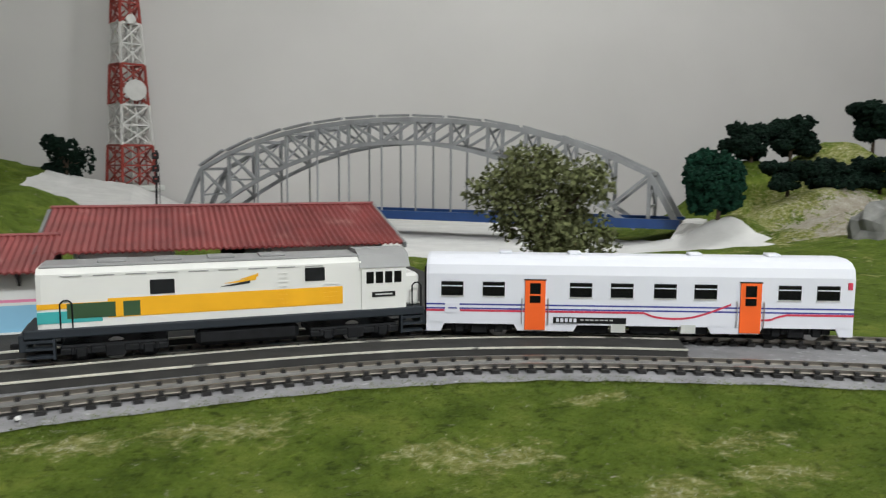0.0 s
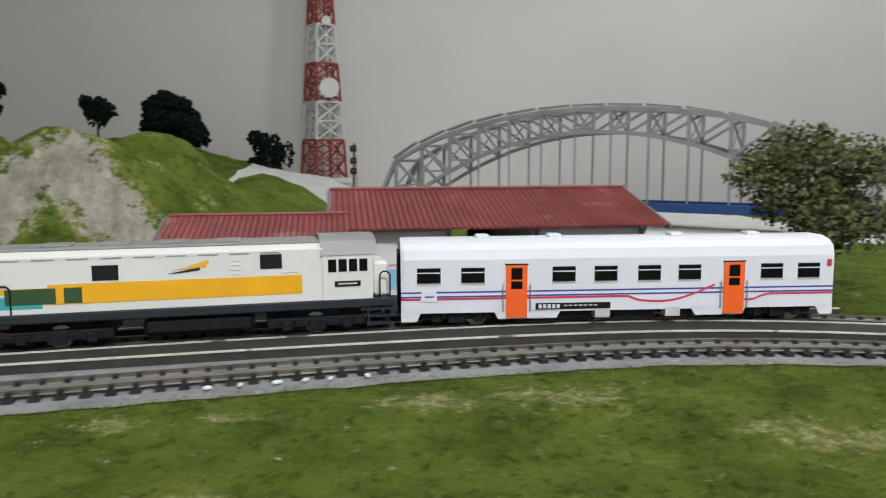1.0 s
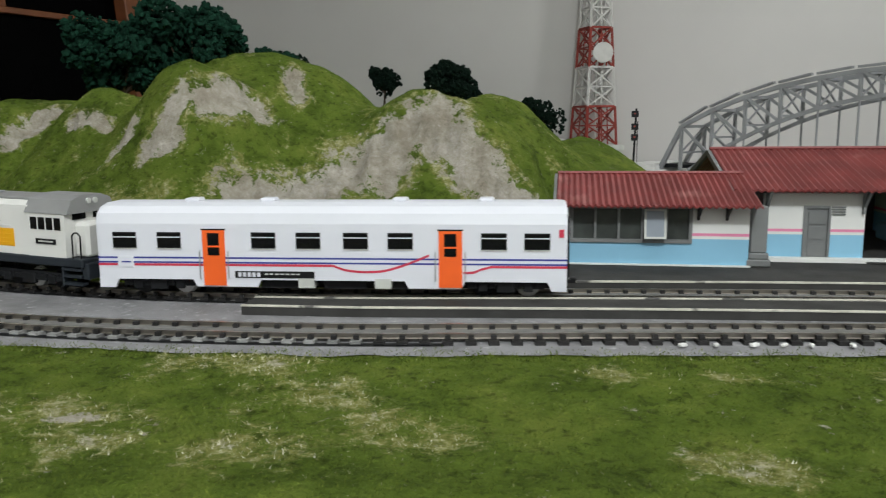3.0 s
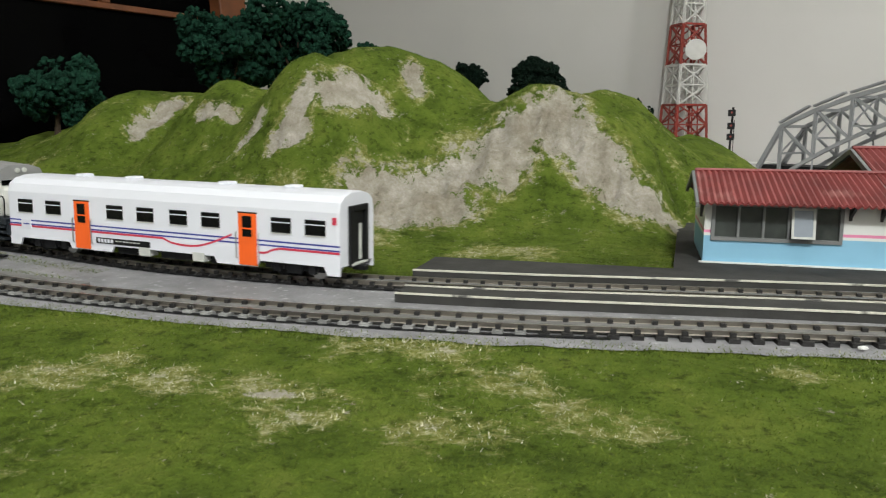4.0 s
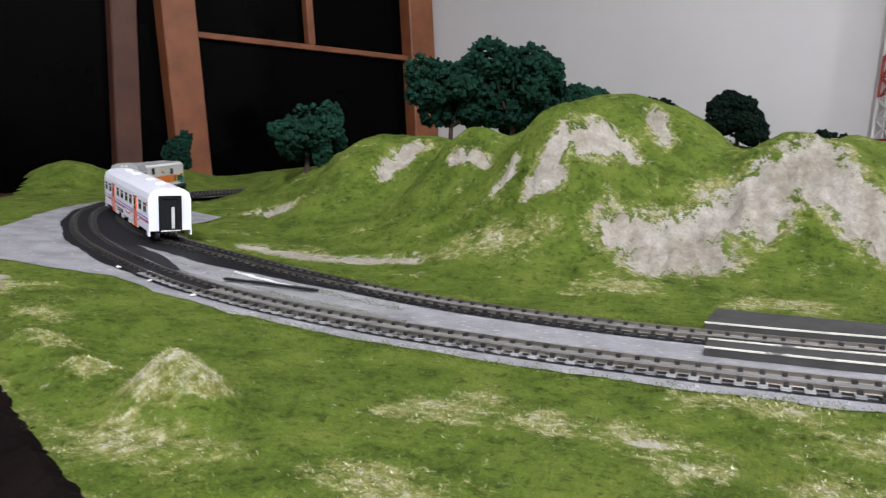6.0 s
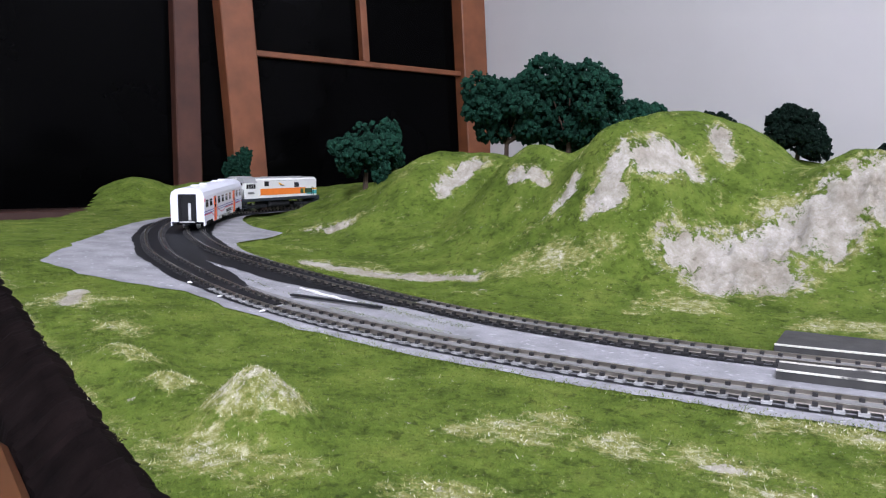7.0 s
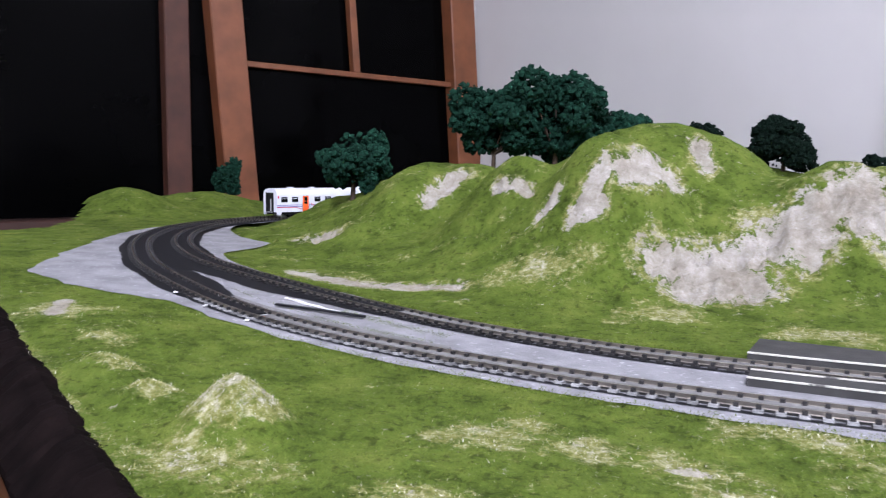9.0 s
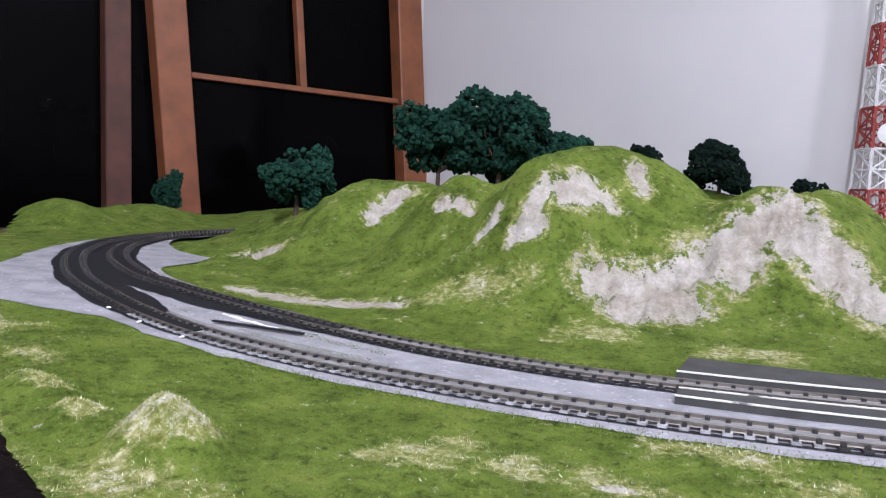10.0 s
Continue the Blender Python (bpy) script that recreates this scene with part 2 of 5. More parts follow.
M_NAVY = mat("navy_blue_girder", (0.015, 0.055, 0.19), 0.45, vary=0.1)
M_PLASTER = mat("white_raw_plaster", (0.66, 0.655, 0.64), 0.9, vary=0.1, scale=20, bump=0.5, bump_scale=120)
M_T_RED = mat("signal_red_paint", (0.25, 0.032, 0.022), 0.55, vary=0.15)
M_T_WHITE = mat("white_mast_paint", (0.56, 0.55, 0.53), 0.55, vary=0.06)
M_LEAF_D = mat("dark_blue_green_foam_foliage", (0.0070, 0.030, 0.018), 0.95, vary=0.55, scale=120, spec=0.1, bump=0.8, bump_scale=700)
M_LEAF_K = mat("very_dark_foam_foliage", (0.0055, 0.014, 0.009), 0.95, vary=0.5, scale=120, spec=0.1, bump=0.8, bump_scale=700)
M_LEAF_O = mat("olive_leaf_flock", (0.115, 0.125, 0.055), 0.9, vary=0.55, scale=160, spec=0.15)
M_TRUNK = mat("brown_trunk", (0.055, 0.036, 0.022), 0.9, vary=0.3, scale=200, bump=0.6, bump_scale=600)
M_WOOD = mat("reddish_brown_window_wood", (0.21, 0.072, 0.028), 0.5, vary=0.22, scale=14, bump=0.2, bump_scale=120)
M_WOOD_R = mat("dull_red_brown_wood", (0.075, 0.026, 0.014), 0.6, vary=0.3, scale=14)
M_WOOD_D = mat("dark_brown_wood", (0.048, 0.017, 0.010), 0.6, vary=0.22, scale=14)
M_NIGHT = mat("black_night_window_glass", (0.001, 0.001, 0.0011), 0.10, vary=0.2, scale=3, spec=0.035)
M_FASCIA = mat("black_rough_foam_edge", (0.0045, 0.0028, 0.0026), 0.95, vary=0.6, scale=60, bump=1.0, bump_scale=160, spec=0.04)
M_FLOOR = mat("dark_room_floor", (0.05, 0.035, 0.03), 0.6, vary=0.2, scale=6)
M_CARDBOARD = mat("brown_glossy_wood_box", (0.085, 0.034, 0.013), 0.35, vary=0.25, scale=25)


def grass_material():
    """Fibres of mixed colour: green, yellow in patches, a few pale."""
    m = bpy.data.materials.new("static_grass_fibre")
    m.use_nodes = True
    nt = m.node_tree
    bs = nt.nodes["Principled BSDF"]
    bs.inputs["Roughness"].default_value, bs.inputs["Specular IOR Level"].default_value = 0.9, 0.1
    co = nt.nodes.new("ShaderNodeTexCoord").outputs["Object"]
    isl = nt.nodes.new("ShaderNodeNewGeometry").outputs["Random Per Island"]
    green = ramp_node(nt, isl, [(0.0, (0.060, 0.092, 0.011)), (0.6, (0.126, 0.175, 0.025)), (0.975, (0.200, 0.250, 0.038)), (1.0, (0.50, 0.48, 0.32))])
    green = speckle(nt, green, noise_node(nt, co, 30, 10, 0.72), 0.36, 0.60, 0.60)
    # same painted hollow shade as on the ground below
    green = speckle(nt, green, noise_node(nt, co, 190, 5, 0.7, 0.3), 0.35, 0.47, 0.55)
    straw = ramp_node(nt, isl, [(0.0, (0.13, 0.165, 0.02)), (0.5, (0.28, 0.285, 0.085)), (0.75, (0.48, 0.46, 0.25)), (1.0, (0.84, 0.81, 0.68))])
    dry = with_attribute(nt, "straw", noise_node(nt, co, 115, 12, 0.80, 0.3), 3.2, -1.76)
    base = mix_node(nt, ramp_node(nt, dry, [(0.30, (0, 0, 0)), (0.62, (1, 1, 1))]), green, straw)
    bleached = ramp_node(nt, isl, [(0.0, (0.24, 0.225, 0.12)), (1.0, (0.62, 0.58, 0.47))])
    base = mix_node(nt, ramp_node(nt, with_attribute(nt, "straw", noise_node(nt, co, 130, 12, 0.82, 0.3), 3.4, -2.36), [(0.34, (0, 0, 0)), (0.60, (0.9, 0.9, 0.9))]), base, bleached)
    nt.links.new(base, bs.inputs["Base Color"])
    return m


M_GRASS = grass_material()
M_STONE = mat("grey_cast_rock", (0.20, 0.20, 0.19), 0.9, vary=0.4, scale=40, bump=1.0, bump_scale=90)

# ---- the tracks' plan ----
CURVE = (-0.327, 0.496, 0.424)
INNER_PLAN = [(1.00, -0.30), (0.90, -0.215), (0.80, -0.145), (0.72, -0.093), (0.64, -0.046), (0.57, -0.010), (0.50, 0.021), (0.43, 0.040), (0.36, 0.047), (0.28, 0.045), (0.18, 0.037), (0.10, 0.028), (0.03, 0.020), (-0.05, 0.017), (-0.12, 0.0225), (-0.19, 0.033), (-0.26, 0.047), (-0.345, 0.066)]
INNER_PLAN += [(CURVE[0] - CURVE[2] * math.cos(radians(a)), CURVE[1] + CURVE[2] * math.sin(radians(a))) for a in range(-70, 150, 10)]


def dense_line(ctrl, n=16):
    c = [np.array(p, float) for p in ctrl]
    c = [2 * c[0] - c[1]] + c + [2 * c[-1] - c[-2]]
    out = []
    for i in range(1, len(c) - 2):
        for k in range(n):
            u = k / n
            a, b, d, e = c[i - 1 : i + 3]
            out.append(0.5 * (2 * b + (d - a) * u + (2 * a - 5 * b + 4 * d - e) * u * u + (3 * b - a - 3 * d + e) * u**3))
    out.append(c[-2])
    return np.array(out)


class Line:
    """A line in plan, by the way along it."""

    def __init__(self, pts):
        self.p = np.array(pts)
        self.s = np.r_[0, np.cumsum(np.linalg.norm(np.diff(self.p, axis=0), axis=1))]

    def at(self, s):
        return np.array([np.interp(s, self.s, self.p[:, 0]), np.interp(s, self.s, self.p[:, 1])])

    def ahead(self, s):
        d = self.at(s + 0.006) - self.at(s - 0.006)
        return d / np.linalg.norm(d)

    def beside(self, s, off):
        """A point to the left of the way by off."""
        h = self.ahead(s)
        return self.at(s) + off * np.array([-h[1], h[0]])


INNER = Line(dense_line(INNER_PLAN))
S_END = 2.75


def spacing(s):
    return float(np.interp(s, [0, 0.45, 0.75, 0.90, 1.00, 1.20, 1.27, 1.35, 1.40, 1.45, 1.52, 1.59, 1.66, 1.80], [0.060, 0.060, 0.061, 0.065, 0.068, 0.0685, 0.073, 0.081, 0.084, 0.081, 0.070, 0.056, 0.044, 0.037]))


OUTER = Line([INNER.beside(s, np.mean([spacing(s + k) for k in np.arange(-0.06, 0.061, 0.02)])) for s in np.arange(0.02, S_END + 0.1, 0.012)])


def base_height(x, y):
    d = (-0.13 - x) + 0.35 * np.maximum(0, y - 0.2)
    u = np.clip(d / 0.64, 0, 1)
    return 0.029 * u * u * (3 - 2 * u)


HILLS = [(0.1119, 0.0212, 0.302, 0.0805, 0.0492), (0.1389, -0.1639, 0.2611, 0.0573, 0.0515), (0.1521, -0.144, 0.3444, 0.1184, 0.0797), (0.117, -0.2552, 0.2878, 0.0633, 0.0523), (0.108, -0.4241, 0.3655, 0.0565, 0.0698), (0.0926, -0.482, 0.4247, 0.0701, 0.0775), (0.114, -0.3743, 0.408, 0.1183, 0.0713), (0.056, -0.294, 0.644, 0.198, 0.121), (0.1135, 0.0603, 0.4212, 0.0669, 0.0843), (0.068, 0.15, 0.586, 0.058, 0.1165), (0.034, 0.34, 0.43, 0.1, 0.07), (0.0758, -0.5799, 0.5013, 0.0561, 0.0786)]
HILLS += [(0.072, -1.02, 0.43, 0.08, 0.06), (0.062, -1.03, 0.6, 0.08, 0.12), (0.05, -0.98, 1.02, 0.14, 0.14), (0.14, -0.36, 1.88, 0.3, 0.16), (0.185, 1.52, 0.8, 0.13, 0.12), (0.150, 1.33, 0.82, 0.09, 0.09), (0.106, 1.36, 0.64, 0.15, 0.08), (0.075, 1.24, 0.5, 0.10, 0.075), (0.03, 1.14, 0.26, 0.1, 0.08), (0.062, 1.125, 0.615, 0.045, 0.055), (0.0614, -0.612, 0.46, 0.0403, 0.0471), (0.0171, -0.61, 0.4565, 0.0659, 0.0303), (0.0402, -0.2788, 0.4997, 0.0372, 0.0302), (0.0262, -0.3354, 0.3243, 0.0389, 0.0318)]
MOUNDS = [(0.022, -0.170, -0.188, 0.0145, 0.012), (0.011, -0.219, -0.186, 0.015, 0.010), (0.010, -0.274, -0.166, 0.017, 0.010), (0.006, 0.02, -0.20, 0.10, 0.05), (0.005, -0.36, -0.10, 0.04, 0.02)]


def bumps(x, y, rows):
    k, s = 0.012, 1.0
    for a, cx, cy, sx, sy in rows:
        s = s + (np.exp(a * np.exp(-(((x - cx) / sx) ** 2) / 2 - ((y - cy) / sy) ** 2 / 2) / k) - 1)
    return k * np.log(s)


TRACK_PTS = np.array([INNER.at(s) for s in np.arange(0, S_END, 0.02)] + [OUTER.at(s) for s in np.arange(0, S_END, 0.02)])


def track_gap(x, y):
    """How far a place is from the nearest track."""
    p = np.stack([np.ravel(x), np.ravel(y)], -1)
    out = np.full(len(p), 9.0)
    for q in TRACK_PTS:
        out = np.minimum(out, np.hypot(p[:, 0] - q[0], p[:, 1] - q[1]))
    return out.reshape(np.shape(x))


def line_gap(x, y, line):
    out = np.full(len(x), 9.0)
    for s in np.arange(0.2, 1.9, 0.012):
        q = line.at(s)
        out = np.minimum(out, np.hypot(x - q[0], y - q[1]))
    return out


def wobble(x, y, scale, seed):
    """Soft noise between -1 and 1 from crossed waves."""
    rng = np.random.RandomState(seed)
    out = 0.0
    for k in range(9):
        a, ph, w = rng.rand() * 6.283, rng.rand() * 6.283, scale * (0.6 + 1.3 * rng.rand())
        out = out + np.sin((x * np.cos(a) + y * np.sin(a)) * w + ph + 1.7 * np.sin((x * np.sin(a) - y * np.cos(a)) * w * 0.7 + ph * 2))
    return out / 5.0


ROCKS = [(-0.1, 0.196, -0.066, 0.206, 0.014), (-0.074, 0.182, -0.04, 0.196, 0.018), (-0.06, 0.214, -0.034, 0.232, 0.016), (-0.034, 0.236, -0.006, 0.258, 0.016), (-0.006, 0.24, 0.006, 0.262, 0.015), (0.008, 0.266, 0.036, 0.284, 0.012), (0.03, 0.27, 0.056, 0.256, 0.015), (0.056, 0.256, 0.078, 0.242, 0.015), (0.078, 0.242, 0.096, 0.23, 0.015), (0.098, 0.236, 0.126, 0.232, 0.013), (-0.158, 0.227, -0.173, 0.203, 0.0065), (-0.166, 0.214, -0.16, 0.208, 0.008), (-0.143, 0.232, -0.116, 0.262, 0.0095), (-0.101, 0.312, -0.089, 0.292, 0.006)]
ROCKS += [(0.062, 0.33, 0.074, 0.345, 0.006), (-0.013, -0.135, -0.006, -0.133, 0.0035), (-0.384, 0.319, -0.379, 0.345, 0.007), (-0.379, 0.345, -0.371, 0.372, 0.008), (-0.27, 0.252, -0.234, 0.247, 0.0038), (-0.209, 0.214, -0.2, 0.222, 0.005), (-0.41, 0.130, -0.34, 0.121, 0.008), (-0.34, 0.121, -0.255, 0.142, 0.008), (-0.51, 0.265, -0.476, 0.261, 0.01), (-0.425, -0.085, -0.396, -0.112, 0.005), (1.10, 0.41, 1.22, 0.43, 0.050), (1.20, 0.53, 1.36, 0.57, 0.040)]


def rock_mask(x, y):
    s = 0.0
    for ax, ay, bx, by, r in ROCKS:
        k = np.clip(((x - ax) * (bx - ax) + (y - ay) * (by - ay)) / ((bx - ax) ** 2 + (by - ay) ** 2), 0, 1)
        d = np.hypot(x - ax - k * (bx - ax), y - ay - k * (by - ay)) / r
        s = np.maximum(s, np.exp(-0.55 * d * d))
    return np.clip(s, 0, 1)


EDGE_A, EDGE_B = np.array([-0.142, -0.259]), np.array([-0.562, -0.071])


def on_table(x, y):
    """Signed distance inside the table's cut corner."""
    d = EDGE_B - EDGE_A
    n = np.array([d[1], -d[0]]) / np.linalg.norm(d)
    if n[1] < 0:
        n = -n
    return (x - EDGE_A[0]) * n[0] + (y - EDGE_A[1]) * n[1]


STRAW = [(-0.079, -0.147, 0.017), (-0.047, -0.136, 0.016), (-0.010, -0.133, 0.016), (0.012, -0.083, 0.013), (0.033, -0.084, 0.013), (0.058, -0.102, 0.014), (0.082, -0.122, 0.013), (0.048, -0.147, 0.015), (-0.069, -0.211, 0.018), (-0.074, -0.122, 0.012), (0.010, -0.150, 0.014), (0.317, -0.070, 0.016), (0.396, -0.114, 0.018), (0.498, -0.129, 0.013), (0.491, -0.158, 0.012), (0.448, -0.158, 0.012), (0.461, -0.080, 0.008), (0.261, -0.068, 0.013), (-0.330, -0.125, 0.014), (-0.089, -0.134, 0.014), (0.151, -0.076, 0.008), (0.190, -0.077, 0.008), (0.094, -0.132, 0.012), (-0.16, -0.222, 0.020), (0.185, -0.134, 0.012), (1.24, 0.66, 0.11), (1.45, 0.74, 0.08), (1.12, 0.44, 0.12), (-0.40, -0.100, 0.022), (-0.085, 0.130, 0.020), (0.02, 0.128, 0.020), (-0.20, 0.165, 0.020)]


def straw_mask(x, y):
    """Where the flock is dry and pale: patches, mounds and the rims of bare rock."""
    s = 0.0
    for cx, cy, r in STRAW:
        s = np.maximum(s, np.exp(-(((x - cx) / (1.5 * r)) ** 2 + ((y - cy) / (0.8 * r)) ** 2) * 0.7))
    rk = rock_mask(x, y)
    rim = np.clip(1 - np.abs(rk - 0.30) / 0.28, 0, 1) * 0.7
    mound = np.clip((bumps(x, y, MOUNDS[:3]) - 0.0035) / 0.008, 0, 1)
    verge = np.clip(1 - on_table(x, y) / 0.018, 0, 1) * 0.75 * (x < -0.05)
    slope = (0.46 * np.clip(wobble(x, y, 70, 71), 0, 1) + 0.34 * np.clip(wobble(x, y, 160, 73), 0, 1)) * (y > 0.10)
    meadow = 0.30 * np.clip(wobble(x, y, 95, 75), 0, 1) * (y < 0.0)
    return np.clip(np.maximum.reduce([0.85 * s, rim, mound, verge]) + slope + meadow + 0.16 * wobble(x, y, 140, 61), 0, 1)


BARE = ([1.36, 1.42, 1.46, 1.50, 1.55, 1.62, 1.70, 1.80, 1.95], [0.024, 0.028, 0.052, 0.078, 0.090, 0.074, 0.052, 0.038, 0.026])
INFIELD = ([1.58, 1.66, 1.70, 1.74, 1.80, 1.88, 1.98], [0.019, 0.034, 0.072, 0.092, 0.066, 0.034, 0.020])


def bare_width(s):
    """The grey roadbed's outer rim, spread into a bare patch at the bend."""
    w = float(np.interp(s, *BARE)) + 0.0016 * float(wobble(np.array(s), np.array(0.1), 110, 51)) + 0.0007 * float(wobble(np.array(s), np.array(0.7), 420, 52))
    return w * (1 + 0.05 * float(wobble(np.array(s), np.array(0.4), 90, 53)))


def infield_width(s):
    return float(np.interp(s, *INFIELD)) + 0.003 * math.sin(s * 41) + 0.0008 * float(wobble(np.array(s), np.array(0.2), 380, 54))


def bed_mask(x, y):
    """1 on the bare grey patches at the bend, 0 outside them."""
    px, py = np.ravel(x), np.ravel(y)
    out = np.zeros(len(px))
    near = np.flatnonzero((px < -0.28) & (px > -0.85) & (py > -0.12) & (py < 0.46))
    if not len(near):
        return out.reshape(np.shape(x))
    for line, side, width, lo, hi in ((OUTER, 1, bare_width, 1.36, 1.98), (INNER, -1, infield_width, 1.55, 2.0)):
        best, inside = np.full(len(near), 9.0), np.zeros(len(near))
        for s in np.arange(lo, hi, 0.008):
            q, h, w = line.at(s), line.ahead(s), width(s)
            dx, dy = px[near] - q[0], py[near] - q[1]
            d = np.hypot(dx, dy)
            off = side * (dy * h[0] - dx * h[1])
            k = d < best
            best[k] = d[k]
            inside[k] = (np.clip((w + 0.010 - off) / 0.010, 0, 1) * (off > -0.03))[k]
        out[near] = np.maximum(out[near], inside)
    return out.reshape(np.shape(x))


def height(x, y):
    x, y = np.asarray(x, float), np.asarray(y, float)
    b = base_height(x, y)
    h = bumps(x, y, HILLS)
    front = bumps(x, y, MOUNDS)
    keep = np.clip((track_gap(x, y) - 0.030) / 0.035, 0, 1)
    keep = keep * keep * (3 - 2 * keep) * (1 - bed_mask(x, y))
    station = np.clip((np.maximum(np.maximum(0.125 - x, x - 0.50), np.maximum(0.03 - y, y - 0.29)) + 0.012) / 0.03, 0, 1)
    rough = 0.0036 * wobble(x, y, 55, 3) * np.clip(h / 0.03, 0.15, 1) + 0.0019 * wobble(x, y, 150, 5) * np.clip(h / 0.03, 0.45, 1)
    rk = rock_mask(x, y)
    rough = rough + rk * (0.0060 * wobble(x, y, 110, 7) + 0.0045 * wobble(x, y, 48, 15) - 0.0060 * np.abs(wobble(x, y, 210, 9))) * np.clip(h / 0.02, 0.3, 1)
    crag = np.clip((rk - 0.25) / 0.3, 0, 1) * np.clip(h / 0.02, 0, 1)
    rough = rough + crag * (0.0034 * wobble(x * 1.5, y, 300, 17) - 0.0050 * np.abs(wobble(x * 1.6, y * 0.6, 170, 19)) + 0.0016 * wobble(x, y, 640, 23) - 0.0015)
    low = -0.006 * np.clip((-y - 0.055 - 0.02) / 0.05, 0, 1) * np.clip((x + 0.15) / 0.2, 0, 1)
    far = -0.045 * np.clip((x - 0.22) / 0.12, 0, 1) * np.clip((y - 0.36) / 0.10, 0, 1)
    return b * np.exp(-h / 0.03) - 0.0016 + keep * (station * (h + rough) + front + low + far)


# ---- the layout's ground ----
def build_ground():
    xs = np.unique(np.concatenate([np.arange(-1.30, -0.80, 0.014), np.arange(-0.80, 0.70, 0.0034), np.arange(0.70, 1.75, 0.016)]))
    ys = np.unique(np.concatenate([np.arange(-0.62, -0.42, 0.012), np.arange(-0.42, 0.46, 0.0034), np.arange(0.46, 2.27, 0.016)]))
    gx, gy = np.meshgrid(xs, ys)
    gz = height(gx, gy)
    inside = on_table(gx, gy) + 0.006 * wobble(gx, gy, 60, 21)
    # the table ends at a cut corner and at its far left rim
    ok = (inside > 0) & (gx > -0.885 - 0.95 * np.maximum(0, gy - 0.20) + 0.004 * wobble(gx, gy, 30, 4))
    ok &= (0.68 * gx + 0.73 * gy < 2.005) & (0.172 * gx + 0.985 * gy < 2.13)
    idx = -np.ones(gx.shape, int)
    idx[ok] = np.arange(ok.sum())
    verts = np.stack([gx[ok], gy[ok], gz[ok]], -1)
    q = np.stack([idx[:-1, :-1], idx[:-1, 1:], idx[1:, 1:], idx[1:, :-1]], -1).reshape(-1, 4)
    q = q[(q >= 0).all(1)]
    me = bpy.data.meshes.new("ground")
    me.from_pydata(verts.tolist(), [], q.tolist())
    at = me.attributes.new("rock", "FLOAT", "POINT")
    at.data.foreach_set("value", rock_mask(verts[:, 0], verts[:, 1]).astype(np.float32))
    at = me.attributes.new("straw", "FLOAT", "POINT")
    at.data.foreach_set("value", straw_mask(verts[:, 0], verts[:, 1]).astype(np.float32))
    me.materials.append(M_GROUND)
    me.materials.append(M_PLASTER)
    c = verts[q].mean(1)
    edge = 0.03 * wobble(c[:, 0], c[:, 1], 12, 31)
    plaster = ((c[:, 0] > 0.30 + edge) & (c[:, 1] > 0.40 + edge) & (0.68 * c[:, 0] + 0.73 * c[:, 1] > 0.78) & (c[:, 0] < 1.10 + edge) & ~((c[:, 0] > 1.0) & (c[:, 1] < 0.5))) | ((c[:, 1] > 1.05 + edge) & (c[:, 0] > 0.0 + edge) & (c[:, 0] < 0.97))
    me.polygons.foreach_set("material_index", plaster.astype(np.int32))
    me.polygons.foreach_set("use_smooth", np.ones(len(q), bool))
    ob = new("ground", me)
    return tagged(ob, "flocked green model landscape with yellowed patches and bare rock", "ground", kind="structure")


ground = build_ground()


